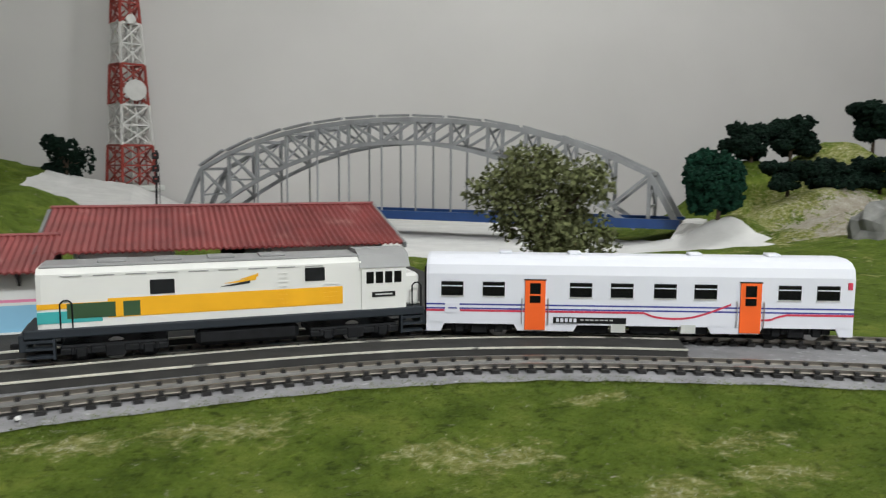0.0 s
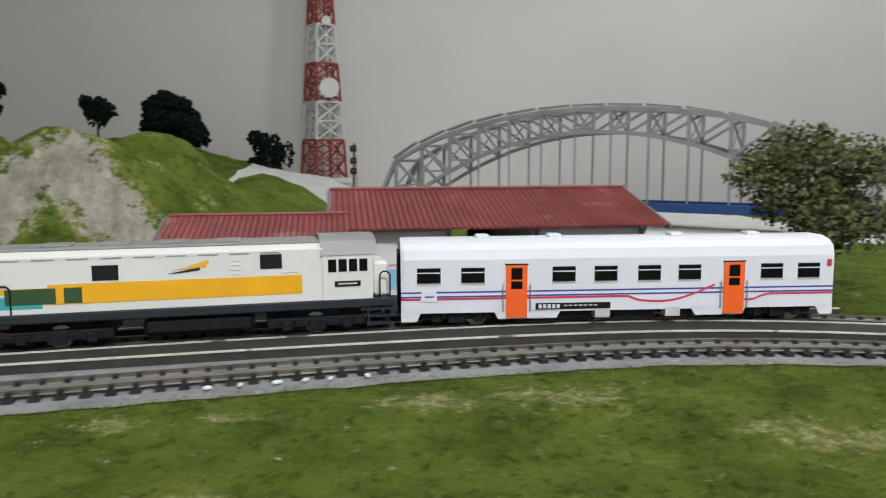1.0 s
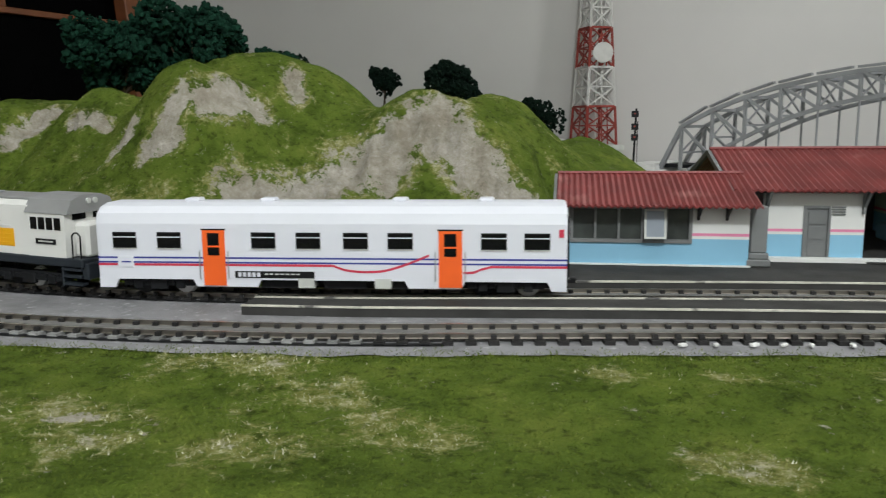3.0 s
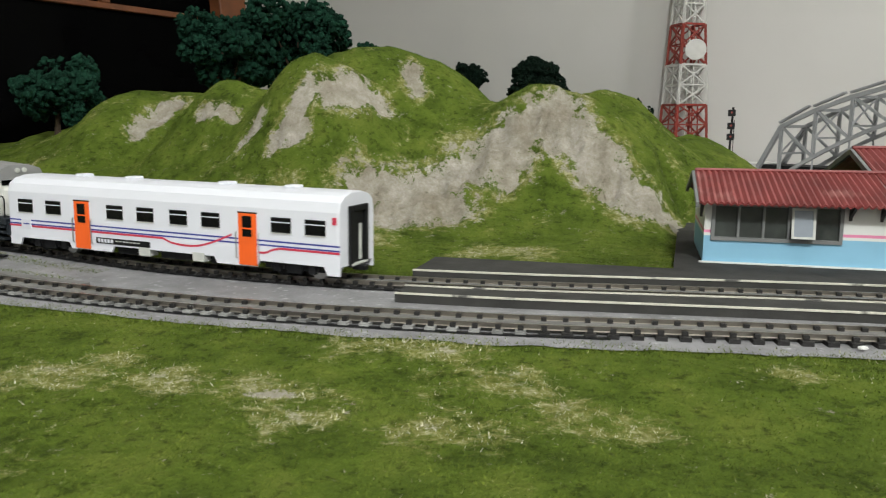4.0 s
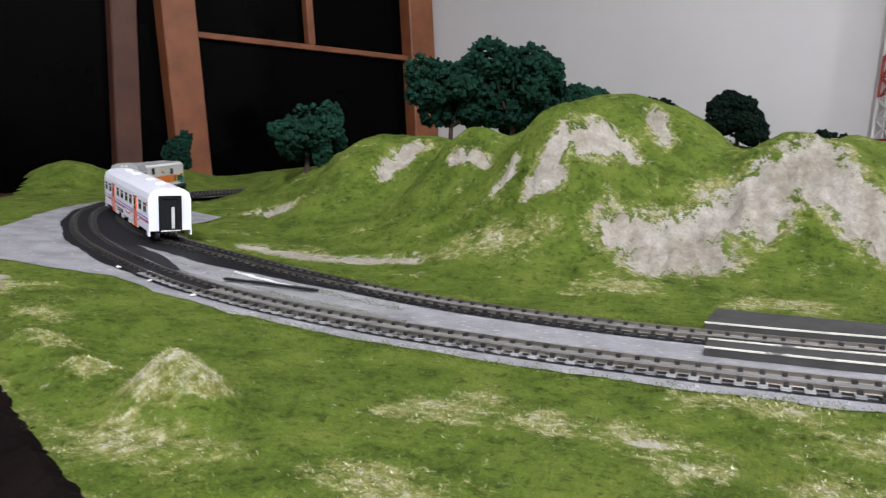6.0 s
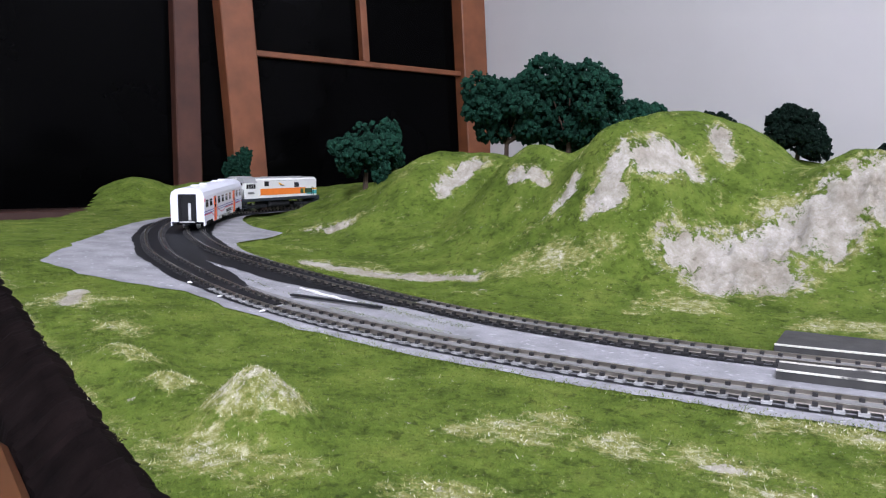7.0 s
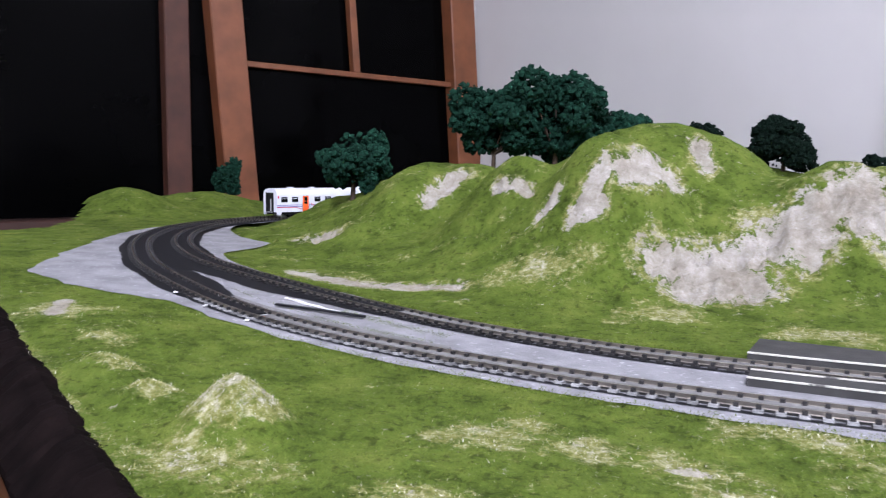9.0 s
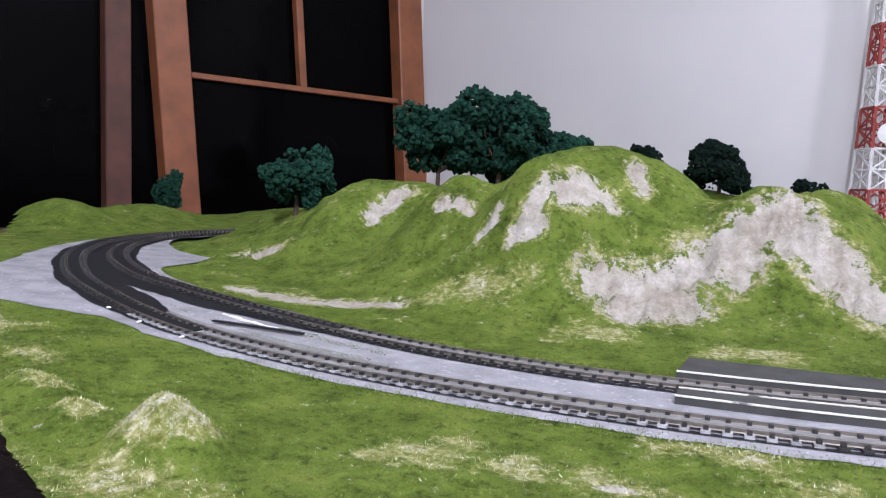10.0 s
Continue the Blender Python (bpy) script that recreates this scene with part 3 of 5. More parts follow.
def build_grass():
    """Standing fibres, thickest near the camera's way."""
    rng = np.random.RandomState(11)
    n = 900000
    x = rng.uniform(-0.62, 0.62, n)
    y = rng.uniform(-0.36, 0.42, n)
    near = np.exp(-np.clip(y + 0.05, 0, 9) / 0.60)
    keep = (rng.rand(n) < near) & (on_table(x, y) > 0.004)
    x, y = x[keep], y[keep]
    gap = track_gap(x, y)
    keep = (gap > np.where(y < 0.02, 0.0245, 0.021) + 0.003 * wobble(x, y, 90, 41) - 0.010 * np.where(y < 0.02, rng.rand(len(x)) ** 2.6, 0)) & (rock_mask(x, y) < 0.30 + 0.5 * rng.rand(len(x)) ** 2)
    keep &= ~((x > -0.004) & (x < 0.52) & (y > 0.02) & (y < np.where(x < 0.125, 0.098, 0.30)))
    d_in, d_out = line_gap(x, y, INNER), line_gap(x, y, OUTER)
    keep &= ~((d_in < 0.062) & (d_out < 0.062) & (d_in + d_out < 0.0745))
    keep &= bed_mask(x, y) < 0.25 + 0.6 * rng.rand(len(x))
    x, y = x[keep], y[keep]
    z = height(x, y)
    z = np.where(track_gap(x, y) < 0.032, np.maximum(z, base_height(x, y) - 0.0009), z)
    n = len(x)
    a = rng.uniform(0, 6.283, n)
    dry = straw_mask(x, y)
    tall = (rng.rand(n) < 0.10 * dry).astype(float)
    ln = rng.uniform(0.0003, 0.0011, n) + tall * rng.uniform(0.0003, 0.0011, n)
    ln = ln * np.where(y > 0.10, 0.8, 1.0)
    w = rng.uniform(0.00012, 0.00030, n) * np.where(y > 0.10, 1.3, 1.0)
    tx, ty = rng.normal(0, 0.0008, n), rng.normal(0, 0.0008, n)
    v = np.empty((n, 3, 3))
    v[:, 0] = np.stack([x - w * np.cos(a), y - w * np.sin(a), z - 0.0004], -1)
    v[:, 1] = np.stack([x + w * np.cos(a), y + w * np.sin(a), z - 0.0004], -1)
    v[:, 2] = np.stack([x + tx, y + ty, z + ln], -1)
    me = bpy.data.meshes.new("static_grass")
    me.from_pydata(v.reshape(-1, 3).tolist(), [], np.arange(3 * n).reshape(-1, 3).tolist())
    at = me.attributes.new("straw", "FLOAT", "POINT")
    at.data.foreach_set("value", np.repeat(np.clip(dry + 0.25 * tall, 0, 1), 3).astype(np.float32))
    me.materials.append(M_GRASS)
    return tagged(new("static_grass", me), "short green and yellowish static grass fibres", "grass", kind="stuff")


build_grass()


def ribbon(name, edge_a, edge_b, lift, material, smin, smax, step=0.012, thick=0.0):
    """A strip between two lines in plan, laid on the ground's slope."""
    rows = []
    for s in np.arange(smin, smax, step):
        a, b = edge_a(s), edge_b(s)
        row = []
        for k in (0, 0.33, 0.67, 1):
            p = a + (b - a) * k
            row.append((p[0], p[1], float(base_height(p[0], p[1])) + lift))
        if thick:
            row = [(row[0][0], row[0][1], row[0][2] - thick)] + row + [(row[-1][0], row[-1][1], row[-1][2] - thick)]
        rows.append(row)
    bm = bmesh.new()
    loft(bm, rows)
    if thick:
        for row in (rows[0], rows[-1]):
            bm.faces.new([bm.verts.new(p) for p in (row if row is rows[-1] else row[::-1])])
    bmesh.ops.recalc_face_normals(bm, faces=bm.faces)
    return obj(name, bm, material)


tagged(ribbon("roadbed", lambda s: OUTER.beside(s, bare_width(s)), lambda s: INNER.beside(s - 0.004, -infield_width(s - 0.004)), -0.0010, M_BALLAST, 0.03, S_END - 0.05, 0.005), "grey painted track roadbed with white specks", "roadbed", kind="structure")

# ---- platforms ----


def platform(name, ea, eb, smin, smax, top, label):
    slab = ribbon(name, ea, eb, top, M_ASPHALT, smin, smax, 0.012, 0.006)
    tagged(slab, label, "platform")
    return slab


def island_edge(s):
    return float(np.interp(s, [0.55, 0.75, 0.95, 1.10], [0.0405, 0.040, 0.0375, 0.0345]))


island = platform("island_platform", lambda s: INNER.beside(s, island_edge(s)), lambda s: INNER.beside(s, 0.0165), 0.535, 1.112, 0.0032, "dark grey model island platform with cream kerbs between the tracks")
for ea, eb in ((lambda s: INNER.beside(s, island_edge(s) + 0.0005), lambda s: INNER.beside(s, island_edge(s) - 0.0012)), (lambda s: INNER.beside(s, 0.0177), lambda s: INNER.beside(s, 0.0160))):
    k = ribbon("kerb", ea, eb, 0.0037, M_EDGE, 0.535, 1.112, 0.012, 0.0007)
    k.parent = island
main_platform = platform("station_platform", lambda s: INNER.beside(s, -0.0175), lambda s: np.array([INNER.at(s)[0], 0.078 if INNER.at(s)[0] < 0.118 else 0.31]), 0.60, 1.118, 0.0040, "dark grey station platform with a cream kerb")
k = ribbon("kerb", lambda s: INNER.beside(s, -0.0170), lambda s: INNER.beside(s, -0.0187), 0.0046, M_EDGE, 0.60, 1.118, 0.012, 0.0008)
k.parent = main_platform

# ---- tracks: rails and sleepers ----
TIE_TOP, RAIL_TOP, GAUGE = 0.0007, 0.0028, 0.0145


def track(name, line, smin, smax, label):
    t = tagged(new(name), label, "railway track")
    for off in (-GAUGE / 2, GAUGE / 2):
        rows = []
        for s in np.arange(smin, smax, 0.008):
            row = []
            for w, z in ((-0.00075, TIE_TOP), (-0.00030, TIE_TOP + 0.0004), (-0.00050, RAIL_TOP), (0.00050, RAIL_TOP), (0.00030, TIE_TOP + 0.0004), (0.00075, TIE_TOP)):
                p = line.beside(s, off + w)
                row.append((p[0], p[1], float(base_height(p[0], p[1])) + z))
            rows.append(row)
        bm = loft(bmesh.new(), rows, True)
        bmesh.ops.recalc_face_normals(bm, faces=bm.faces)
        part("rail", bm, M_RAIL, t)
    for a, b, m in ((smin, 1.35, M_INFILL), (1.35, smax, M_UNDER)):
        inf = ribbon("infill", lambda s: line.beside(s, -0.0063), lambda s: line.beside(s, 0.0063), 0.0009, m, a, b, 0.012, 0.0015)
        inf.parent = t
    for off in (-0.0118, 0.0118):
        bed = ribbon("dark_bed", lambda s: line.beside(s, off - 0.0018), lambda s: line.beside(s, off + 0.0014), -0.0004, M_UNDER, 0.95, smax)
        bed.parent = t
    # the bend's blackened shoulders
    for k in (1, -1):
        wide_to = 0.030 if k * (1 if line is INNER else -1) > 0 else 0.0185
        rim = lambda s: k * (float(np.interp(s, [1.34, 1.48], [0.0118, wide_to])) + 0.0012 * math.sin(s * 61) + 0.0008 * math.sin(s * 233))
        bed = ribbon("dark_shoulder", lambda s: line.beside(s, k * 0.0105), lambda s: line.beside(s, rim(s)), -0.0007 + 0.0001 * k, M_UNDER, 1.35, smax)
        bed.parent = t
    bm = bmesh.new()
    box(bm, -0.0021, 0.0021, -0.0118, 0.0118, -0.0016, TIE_TOP)
    for y in (-GAUGE / 2 - 0.0016, -GAUGE / 2 + 0.0016, GAUGE / 2 - 0.0016, GAUGE / 2 + 0.0016):
        box(bm, -0.0011, 0.0011, y - 0.0008, y + 0.0008, TIE_TOP, TIE_TOP + 0.0017)
    first = None
    for i, s in enumerate(np.arange(smin, smax, 0.0088)):
        p, h = line.at(s), line.ahead(s)
        m = Matrix.Translation((p[0], p[1], float(base_height(p[0], p[1])))) @ Matrix.Rotation(math.atan2(h[1], h[0]) + random.uniform(-0.02, 0.02), 4, "Z")
        if first is None:
            first = part("sleeper", bm, M_TIE, t)
            first.matrix_basis = m
            pale = first.data.copy()
            pale.materials[0] = M_TIE_GREY
            pale.materials.append(M_TIE)
            for f in list(pale.polygons)[6:]:
                f.material_index = 1
        else:
            k = share("sleeper", first, t, m)
            if line is OUTER and 0.98 < s < 1.42:
                k.data = pale
    return t


track("railway_track", INNER, 0.10, S_END - 0.1, "nickel rails on black sleepers beside the station platform")
track("railway_track", OUTER, 0.06, S_END - 0.1, "nickel rails on black sleepers along the grass")
# spare rail and white chips laid in the roadbed between the tracks
bm = bmesh.new()
for sa, oa, sb, ob in ((1.350, 0.030, 1.385, 0.041), (1.385, 0.041, 1.415, 0.054)):
    a, b = INNER.beside(sa, oa), INNER.beside(sb, ob)
    bar(bm, (a[0], a[1], float(base_height(*a)) + 0.0008), (b[0], b[1], float(base_height(*b)) + 0.0008), 0.0034, 0.0012)
tagged(obj("loose_sleeper_strip", bm, M_UNDER), "dark loose sleeper strips lying between the tracks", "track strip")
filler = ribbon("filler_plank", lambda s: OUTER.beside(s, -0.0125), lambda s: OUTER.beside(s, -0.0125 - 0.0075 * float(np.interp(s, [1.20, 1.30, 1.42], [0.9, 1.0, 0.5]))), 0.0012, M_INFILL, 1.205, 1.42, 0.012, 0.002)
tagged(filler, "brown-grey filler plank laid along the track", "track plank")
plaster_smear = ribbon("plaster_smear", lambda s: INNER.beside(s, 0.030 + 0.001 * math.sin(s * 300)), lambda s: INNER.beside(s, 0.0322 + 0.0008 * math.sin(s * 210)), 0.0002, M_PLASTER, 1.375, 1.435, 0.006, 0.001)
tagged(plaster_smear, "white plaster smear on the grey roadbed", "plaster smear")
rng = random.Random(5)
for i in range(9):
    s = 0.86 - 0.012 * i + rng.uniform(-0.003, 0.003) if i < 6 else 1.04 + 0.05 * i
    p = OUTER.beside(s, 0.0155)
    bm = bmesh.new()
    bmesh.ops.create_icosphere(bm, subdivisions=1, radius=0.0015)
    for v in bm.verts:
        v.co = Vector((v.co.x * 1.5, v.co.y * 0.8, v.co.z * 0.6)) * rng.uniform(0.8, 1.15)
    o = obj("plaster_chip", bm, M_PLASTER)
    o.matrix_world = pose(p[0], p[1], float(base_height(*p)) + 0.0004, 0, 0, rng.uniform(0, 90))
    tagged(o, "small white plaster chip on the grey roadbed", "plaster chip", "plaster chips by the rail")

# ---- the room ----
E_BACK, N_BACK = Vector((0.985, -0.172, 0)).normalized(), Vector((0.172, 0.985, 0)).normalized()
W_DIR = Vector((0.366, 0.931, 0)).normalized()
W_OUT = Vector((-0.931, 0.366, 0)).normalized()
W_0 = Vector((-1.775, 1.51, 0))
FLOOR_Z, CEIL_Z, L_WIN = -0.78, 1.75, 0.985


def frame_of(origin, along, out):
    """A wall's own axes: x along it, y outwards through it, z up."""
    return Matrix(((along.x, out.x, 0, origin.x), (along.y, out.y, 0, origin.y), (0, 0, 1, 0), (0, 0, 0, 1)))


corner = W_0 + W_DIR * L_WIN
WM = frame_of(W_0, W_DIR, W_OUT)
SILL, HEAD = -0.033, 1.35
bm = bmesh.new()
box(bm, 0.93, L_WIN + 0.12, 0, 0.12, FLOOR_Z, CEIL_Z)
box(bm, -1.60, 0.93, 0, 0.12, FLOOR_Z, SILL)
box(bm, -1.60, 0.93, 0, 0.12, HEAD, CEIL_Z)
box(bm, -4.2, -1.60, 0, 0.12, FLOOR_Z, CEIL_Z)
wall_w = obj("wall_west", bm, M_WALLPAINT)
wall_w.matrix_world = WM
tagged(wall_w, "plain white plaster wall with a large dark window", "wall", kind="structure")
bm = boxm(-0.12, 4.6, 0, 0.12, FLOOR_Z, CEIL_Z)
wall_n = obj("wall_north", bm, M_WALLPAINT)
wall_n.matrix_world = frame_of(corner, E_BACK, N_BACK)
tagged(wall_n, "plain off-white plaster wall behind the layout", "wall", kind="structure")
far_s = W_0 - W_DIR * 4.2
bm = boxm(-0.12, 5.2, 0, 0.12, FLOOR_Z, CEIL_Z)
o = obj("wall_south", bm, M_WALLPAINT)
o.matrix_world = frame_of(far_s, E_BACK, -N_BACK)
tagged(o, "plain white plaster wall", "wall", kind="structure")
bm = boxm(-5.5, 5.5, 0, 0.12, FLOOR_Z, CEIL_Z)
o = obj("wall_east", bm, M_WALLPAINT)
o.matrix_world = frame_of(corner + E_BACK * 4.2, W_DIR, -W_OUT)
tagged(o, "plain white plaster wall", "wall", kind="structure")
tagged(obj("floor", boxm(-5, 5, -5, 5.5, FLOOR_Z - 0.1, FLOOR_Z), M_FLOOR), "dark room floor", "floor", kind="structure")
tagged(obj("ceiling", boxm(-5, 5, -5, 5.5, CEIL_Z, CEIL_Z + 0.1), M_WALLPAINT), "white room ceiling", "ceiling", kind="structure")

win = tagged(new("window_1"), "reddish brown wooden window with black night panes", "window", kind="structure")
win.matrix_world = WM


def wpart(name, x0, x1, z0, z1, y0, y1, m, bevel=0.004, lean=0.0):
    """A piece of the window; a leaning one is out of plumb along the wall."""
    bm = boxm(x0, x1, y0, y1, z0, z1, bevel)
    for v in bm.verts:
        v.co.x -= lean * (v.co.z - 0.1)
    return part(name, bm, m, win)


LEAN = 0.077
wpart("window_post", -0.098, 0.012, SILL, HEAD, -0.035, 0.06, M_WOOD, lean=LEAN)
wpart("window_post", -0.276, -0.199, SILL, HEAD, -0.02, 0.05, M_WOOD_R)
wpart("window_post", 0.881, 1.002, SILL, HEAD, -0.035, 0.06, M_WOOD, lean=LEAN)
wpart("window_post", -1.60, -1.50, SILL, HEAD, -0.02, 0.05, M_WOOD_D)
wpart("window_rail", -0.01, 0.88, 0.443, 0.462, -0.01, 0.02, M_WOOD, 0.002)
wpart("window_mullion", 0.431, 0.459, 0.462, HEAD, -0.01, 0.02, M_WOOD, 0.002, lean=LEAN)
wpart("window_head", -1.60, 0.95, HEAD, HEAD + 0.08, -0.03, 0.06, M_WOOD)
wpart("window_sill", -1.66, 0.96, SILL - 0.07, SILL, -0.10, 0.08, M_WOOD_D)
for x0, x1, z0, z1 in ((-0.03, 0.88, SILL, 0.453), (-0.05, 0.42, 0.453, HEAD), (0.42, 0.86, 0.453, HEAD), (-1.50, -0.276, SILL, HEAD), (-0.199, -0.06, SILL, HEAD)):
    wpart("pane", x0, x1, z0, z1, 0.025, 0.031, M_NIGHT, 0)
# the black night beyond the glass
tagged(obj("backdrop", boxm(-1.7, 0.92, 0.10, 0.12, SILL - 0.1, HEAD + 0.1), M_BLACK), "black night behind the window", "backdrop", kind="structure").matrix_world = WM

# the table's cut edge and what stands under it
d = Vector((*(EDGE_B - EDGE_A), 0))
e_dir = d.normalized()
bm = bmesh.new()
rows = []
for k in np.arange(-0.35, d.length + 0.38, 0.004):
    p = Vector((*EDGE_A, 0)) + e_dir * k
    o2 = Vector((e_dir.y, -e_dir.x, 0))
    if o2.y > 0:
        o2 = -o2
    j = 0.0004 * wobble(np.array(k), np.array(0.3), 200, 8) + 0.0007 * wobble(np.array(k), np.array(0.9), 1400, 12)
    z = float(height(*(p - o2 * 0.012)[:2]))
    rows.append([p - o2 * (0.008 + j) + Vector((0, 0, z - 0.001)), p - o2 * (0.001 + j) + Vector((0, 0, z + 0.003 + j)), p + o2 * (0.006 + 2 * j) + Vector((0, 0, z + 0.001 + j)), p + o2 * (0.022 + 2 * j) + Vector((0, 0, z - 0.012 + j)), p + o2 * (0.030 + 3 * j) + Vector((0, 0, z - 0.05)), p + o2 * 0.028 + Vector((0, 0, -0.20))])
loft(bm, rows)
bmesh.ops.recalc_face_normals(bm, faces=bm.faces)
tagged(obj("table_edge", bm, M_FASCIA), "rough black foam edge of the layout table", "table edge", kind="structure")

# the closed base under the layout
bm = bmesh.new()
plan = [(0.66, -0.60), (1.74, -0.60), (1.74, 1.10), (0.66, 2.04), (-1.20, 2.34), (-1.28, 0.62), (-0.885, 0.22), (-0.87, 0.09)]
top = [bm.verts.new((x, y, -0.075)) for x, y in plan]
low = [bm.verts.new((x, y, FLOOR_Z)) for x, y in plan]
bm.faces.new(top)
bm.faces.new(low[::-1])
for i in range(len(plan)):
    j = (i + 1) % len(plan)
    bm.faces.new((low[i], low[j], top[j], top[i]))
tagged(obj("table_base", bm, M_FASCIA), "dark closed base under the layout table", "table base", kind="structure")

# ---- the station ----
PZ = 0.0042


def wall_with_holes(bm, x0, x1, z0, z1, holes, y0, y1):
    """A wall along x with rectangular openings through it."""
    xs = sorted({x0, x1, *[h[0] for h in holes], *[h[1] for h in holes]})
    zs = sorted({z0, z1, *[h[2] for h in holes], *[h[3] for h in holes]})
    for a, b in zip(xs[:-1], xs[1:]):
        for c, d in zip(zs[:-1], zs[1:]):
            if not any(h[0] <= a and b <= h[1] and h[2] <= c and d <= h[3] for h in holes):
                box(bm, a, b, y0, y1, c, d)
    bmesh.ops.remove_doubles(bm, verts=bm.verts, dist=1e-6)
    return bm


def painted_wall(parent, x0, x1, z1, y, holes, thick=0.003):
    """Light blue below, white above, a pink band between."""
    for name, a, b, m in (("wall_dado", 0.0, 0.0150, M_ST_BLUE), ("wall_band_white", 0.0150, 0.0166, M_ST_WHITE), ("wall_band_pink", 0.0166, 0.0182, M_ST_PINK), ("wall_upper", 0.0182, z1, M_ST_WHITE)):
        hs = [(h[0], h[1], max(h[2], a), min(h[3], b)) for h in holes if h[2] < b and h[3] > a]
        cuts = [h for h in hs if h[2] <= a and h[3] >= b]
        ends = [x0] + [v for h in cuts for v in h[:2]] + [x1]
        for u, v in zip(ends[::2], ends[1::2]):
            part(name, wall_with_holes(bmesh.new(), u, v, a, b, [h for h in hs if h not in cuts], y, y + thick), m, parent)


def side_wall(parent, x, y0, y1, z1, thick=0.003):
    for name, a, b, m in (("wall_dado", 0.0, 0.0150, M_ST_BLUE), ("wall_band_white", 0.0150, 0.0166, M_ST_WHITE), ("wall_band_pink", 0.0166, 0.0182, M_ST_PINK), ("wall_upper", 0.0182, z1, M_ST_WHITE)):
        part(name, boxm(x, x + thick, y0, y1, a, b), m, parent)


def corrugated(x0, x1, ya, za, yb, zb, pitch=0.0034, amp=0.0007, thick=0.0012):
    """A roof slope from the eave (ya, za) up to the ridge (yb, zb), with waves running down it."""
    bm = bmesh.new()
    n = int((x1 - x0) / pitch * 4)
    up = Vector((0, zb - za, -(yb - ya))).normalized()
    if up.z < 0:
        up = -up
    rows = []
    for i in range(n + 1):
        x = x0 + (x1 - x0) * i / n
        o = up * (amp * math.sin(2 * math.pi * (x - x0) / pitch) + random.uniform(-0.00008, 0.00008))
        rows.append([Vector((x, ya, za)) + o, Vector((x, (ya + yb) / 2, (za + zb) / 2)) + o, Vector((x, yb, zb)) + o, Vector((x, yb, zb)) + o - up * thick, Vector((x, ya, za)) + o - up * thick])
    loft(bm, rows, True, True)
    bmesh.ops.recalc_face_normals(bm, faces=bm.faces)
    return bm


def station():
    t = thing("railway_station", pose(0, 0, PZ), "white and light blue model railway station with dull red corrugated roofs", "railway station")
    # wing with the row of windows
    wy, wx0, wx1, wz = 0.1020, 0.1330, 0.2330, 0.0335
    hole = (wx0 + 0.0045, wx0 + 0.0690, 0.0135, 0.0325)
    painted_wall(t, wx0, wx1, wz, wy, [hole])
    side_wall(t, wx0, wy + 0.003, 0.178, wz)
    part("wall_back", boxm(wx0, wx1, 0.178, 0.181, 0, wz), M_ST_WHITE, t)
    part("inner_floor", boxm(wx0 + 0.003, wx1, wy + 0.003, 0.178, 0.0, 0.0008), M_ST_GREY, t)
    w = part("window", wall_with_holes(bmesh.new(), hole[0] - 0.001, hole[1] + 0.001, hole[2] - 0.001, hole[3] + 0.001, [(hole[0] + 0.001 + i * 0.0128, hole[0] + 0.0125 + i * 0.0128, hole[2] + 0.001, hole[3] - 0.001) for i in range(5)], wy - 0.0010, wy + 0.0024), M_ST_GREY, t, "grey frame of five panes")
    for i in range(5):
        p = part("pane", boxm(hole[0] + 0.001 + i * 0.0128, hole[0] + 0.0125 + i * 0.0128, wy + 0.0008, wy + 0.0014, hole[2] + 0.001, hole[3] - 0.001), M_PANE, w)
    sash = bmesh.new()
    wall_with_holes(sash, 0, 0.0118, -0.0165, 0, [(0.0012, 0.0106, -0.0153, -0.0012)], -0.0007, 0.0005)
    s = part("open_sash", sash, M_LIGHTGREY, w, "pale grey sash propped open")
    s.matrix_basis = pose(hole[0] + 0.0395, wy - 0.0014, hole[3] - 0.001, -12, 0, 0)
    s2 = part("pane", boxm(0.0012, 0.0106, -0.0004, 0.0002, -0.0153, -0.0012), mat("grey_frosted_pane", (0.22, 0.25, 0.29), 0.3, vary=0.08), s)
    # wing roof
    ey, ez, ry, rz = 0.0900, 0.0345, 0.1430, 0.0485
    part("roof", corrugated(wx0 - 0.004, wx1 + 0.004, ey, ez, ry, rz), M_ROOF, t)
    part("roof", corrugated(wx0 - 0.004, wx1 + 0.004, 0.196, ez, ry, rz), M_ROOF, t)
    part("ridge_cap", rod(bmesh.new(), (wx0 - 0.004, ry, rz + 0.0004), (wx1 + 0.004, ry, rz + 0.0004), 0.0012), M_ROOF, t)
    bm = bmesh.new()
    for a, b in (((ey, ez), (ry, rz)), ((0.196, ez), (ry, rz))):
        bar(bm, (wx0 - 0.005, a[0], a[1] - 0.0016), (wx0 - 0.005, b[0], b[1] - 0.0016), 0.0016, 0.003)
    part("bargeboard", bm, M_ST_GREY, t)
    gable = bmesh.new()
    vs = [gable.verts.new(p) for p in ((wx0, wy, wz), (wx0, 0.181, wz), (wx0, ry, rz - 0.002), (wx0 + 0.003, wy, wz), (wx0 + 0.003, 0.181, wz), (wx0 + 0.003, ry, rz - 0.002))]
    for f in ((0, 2, 1), (3, 4, 5), (0, 1, 4, 3), (1, 2, 5, 4), (2, 0, 3, 5)):
        gable.faces.new([vs[i] for i in f])
    part("gable", gable, M_ST_GREY, t)
    for bx in (wx0 - 0.002, wx0 + 0.073, wx1 - 0.012):
        bm = bmesh.new()
        bar(bm, (bx, wy, 0.0270), (bx, ey + 0.002, 0.0335), 0.0014)
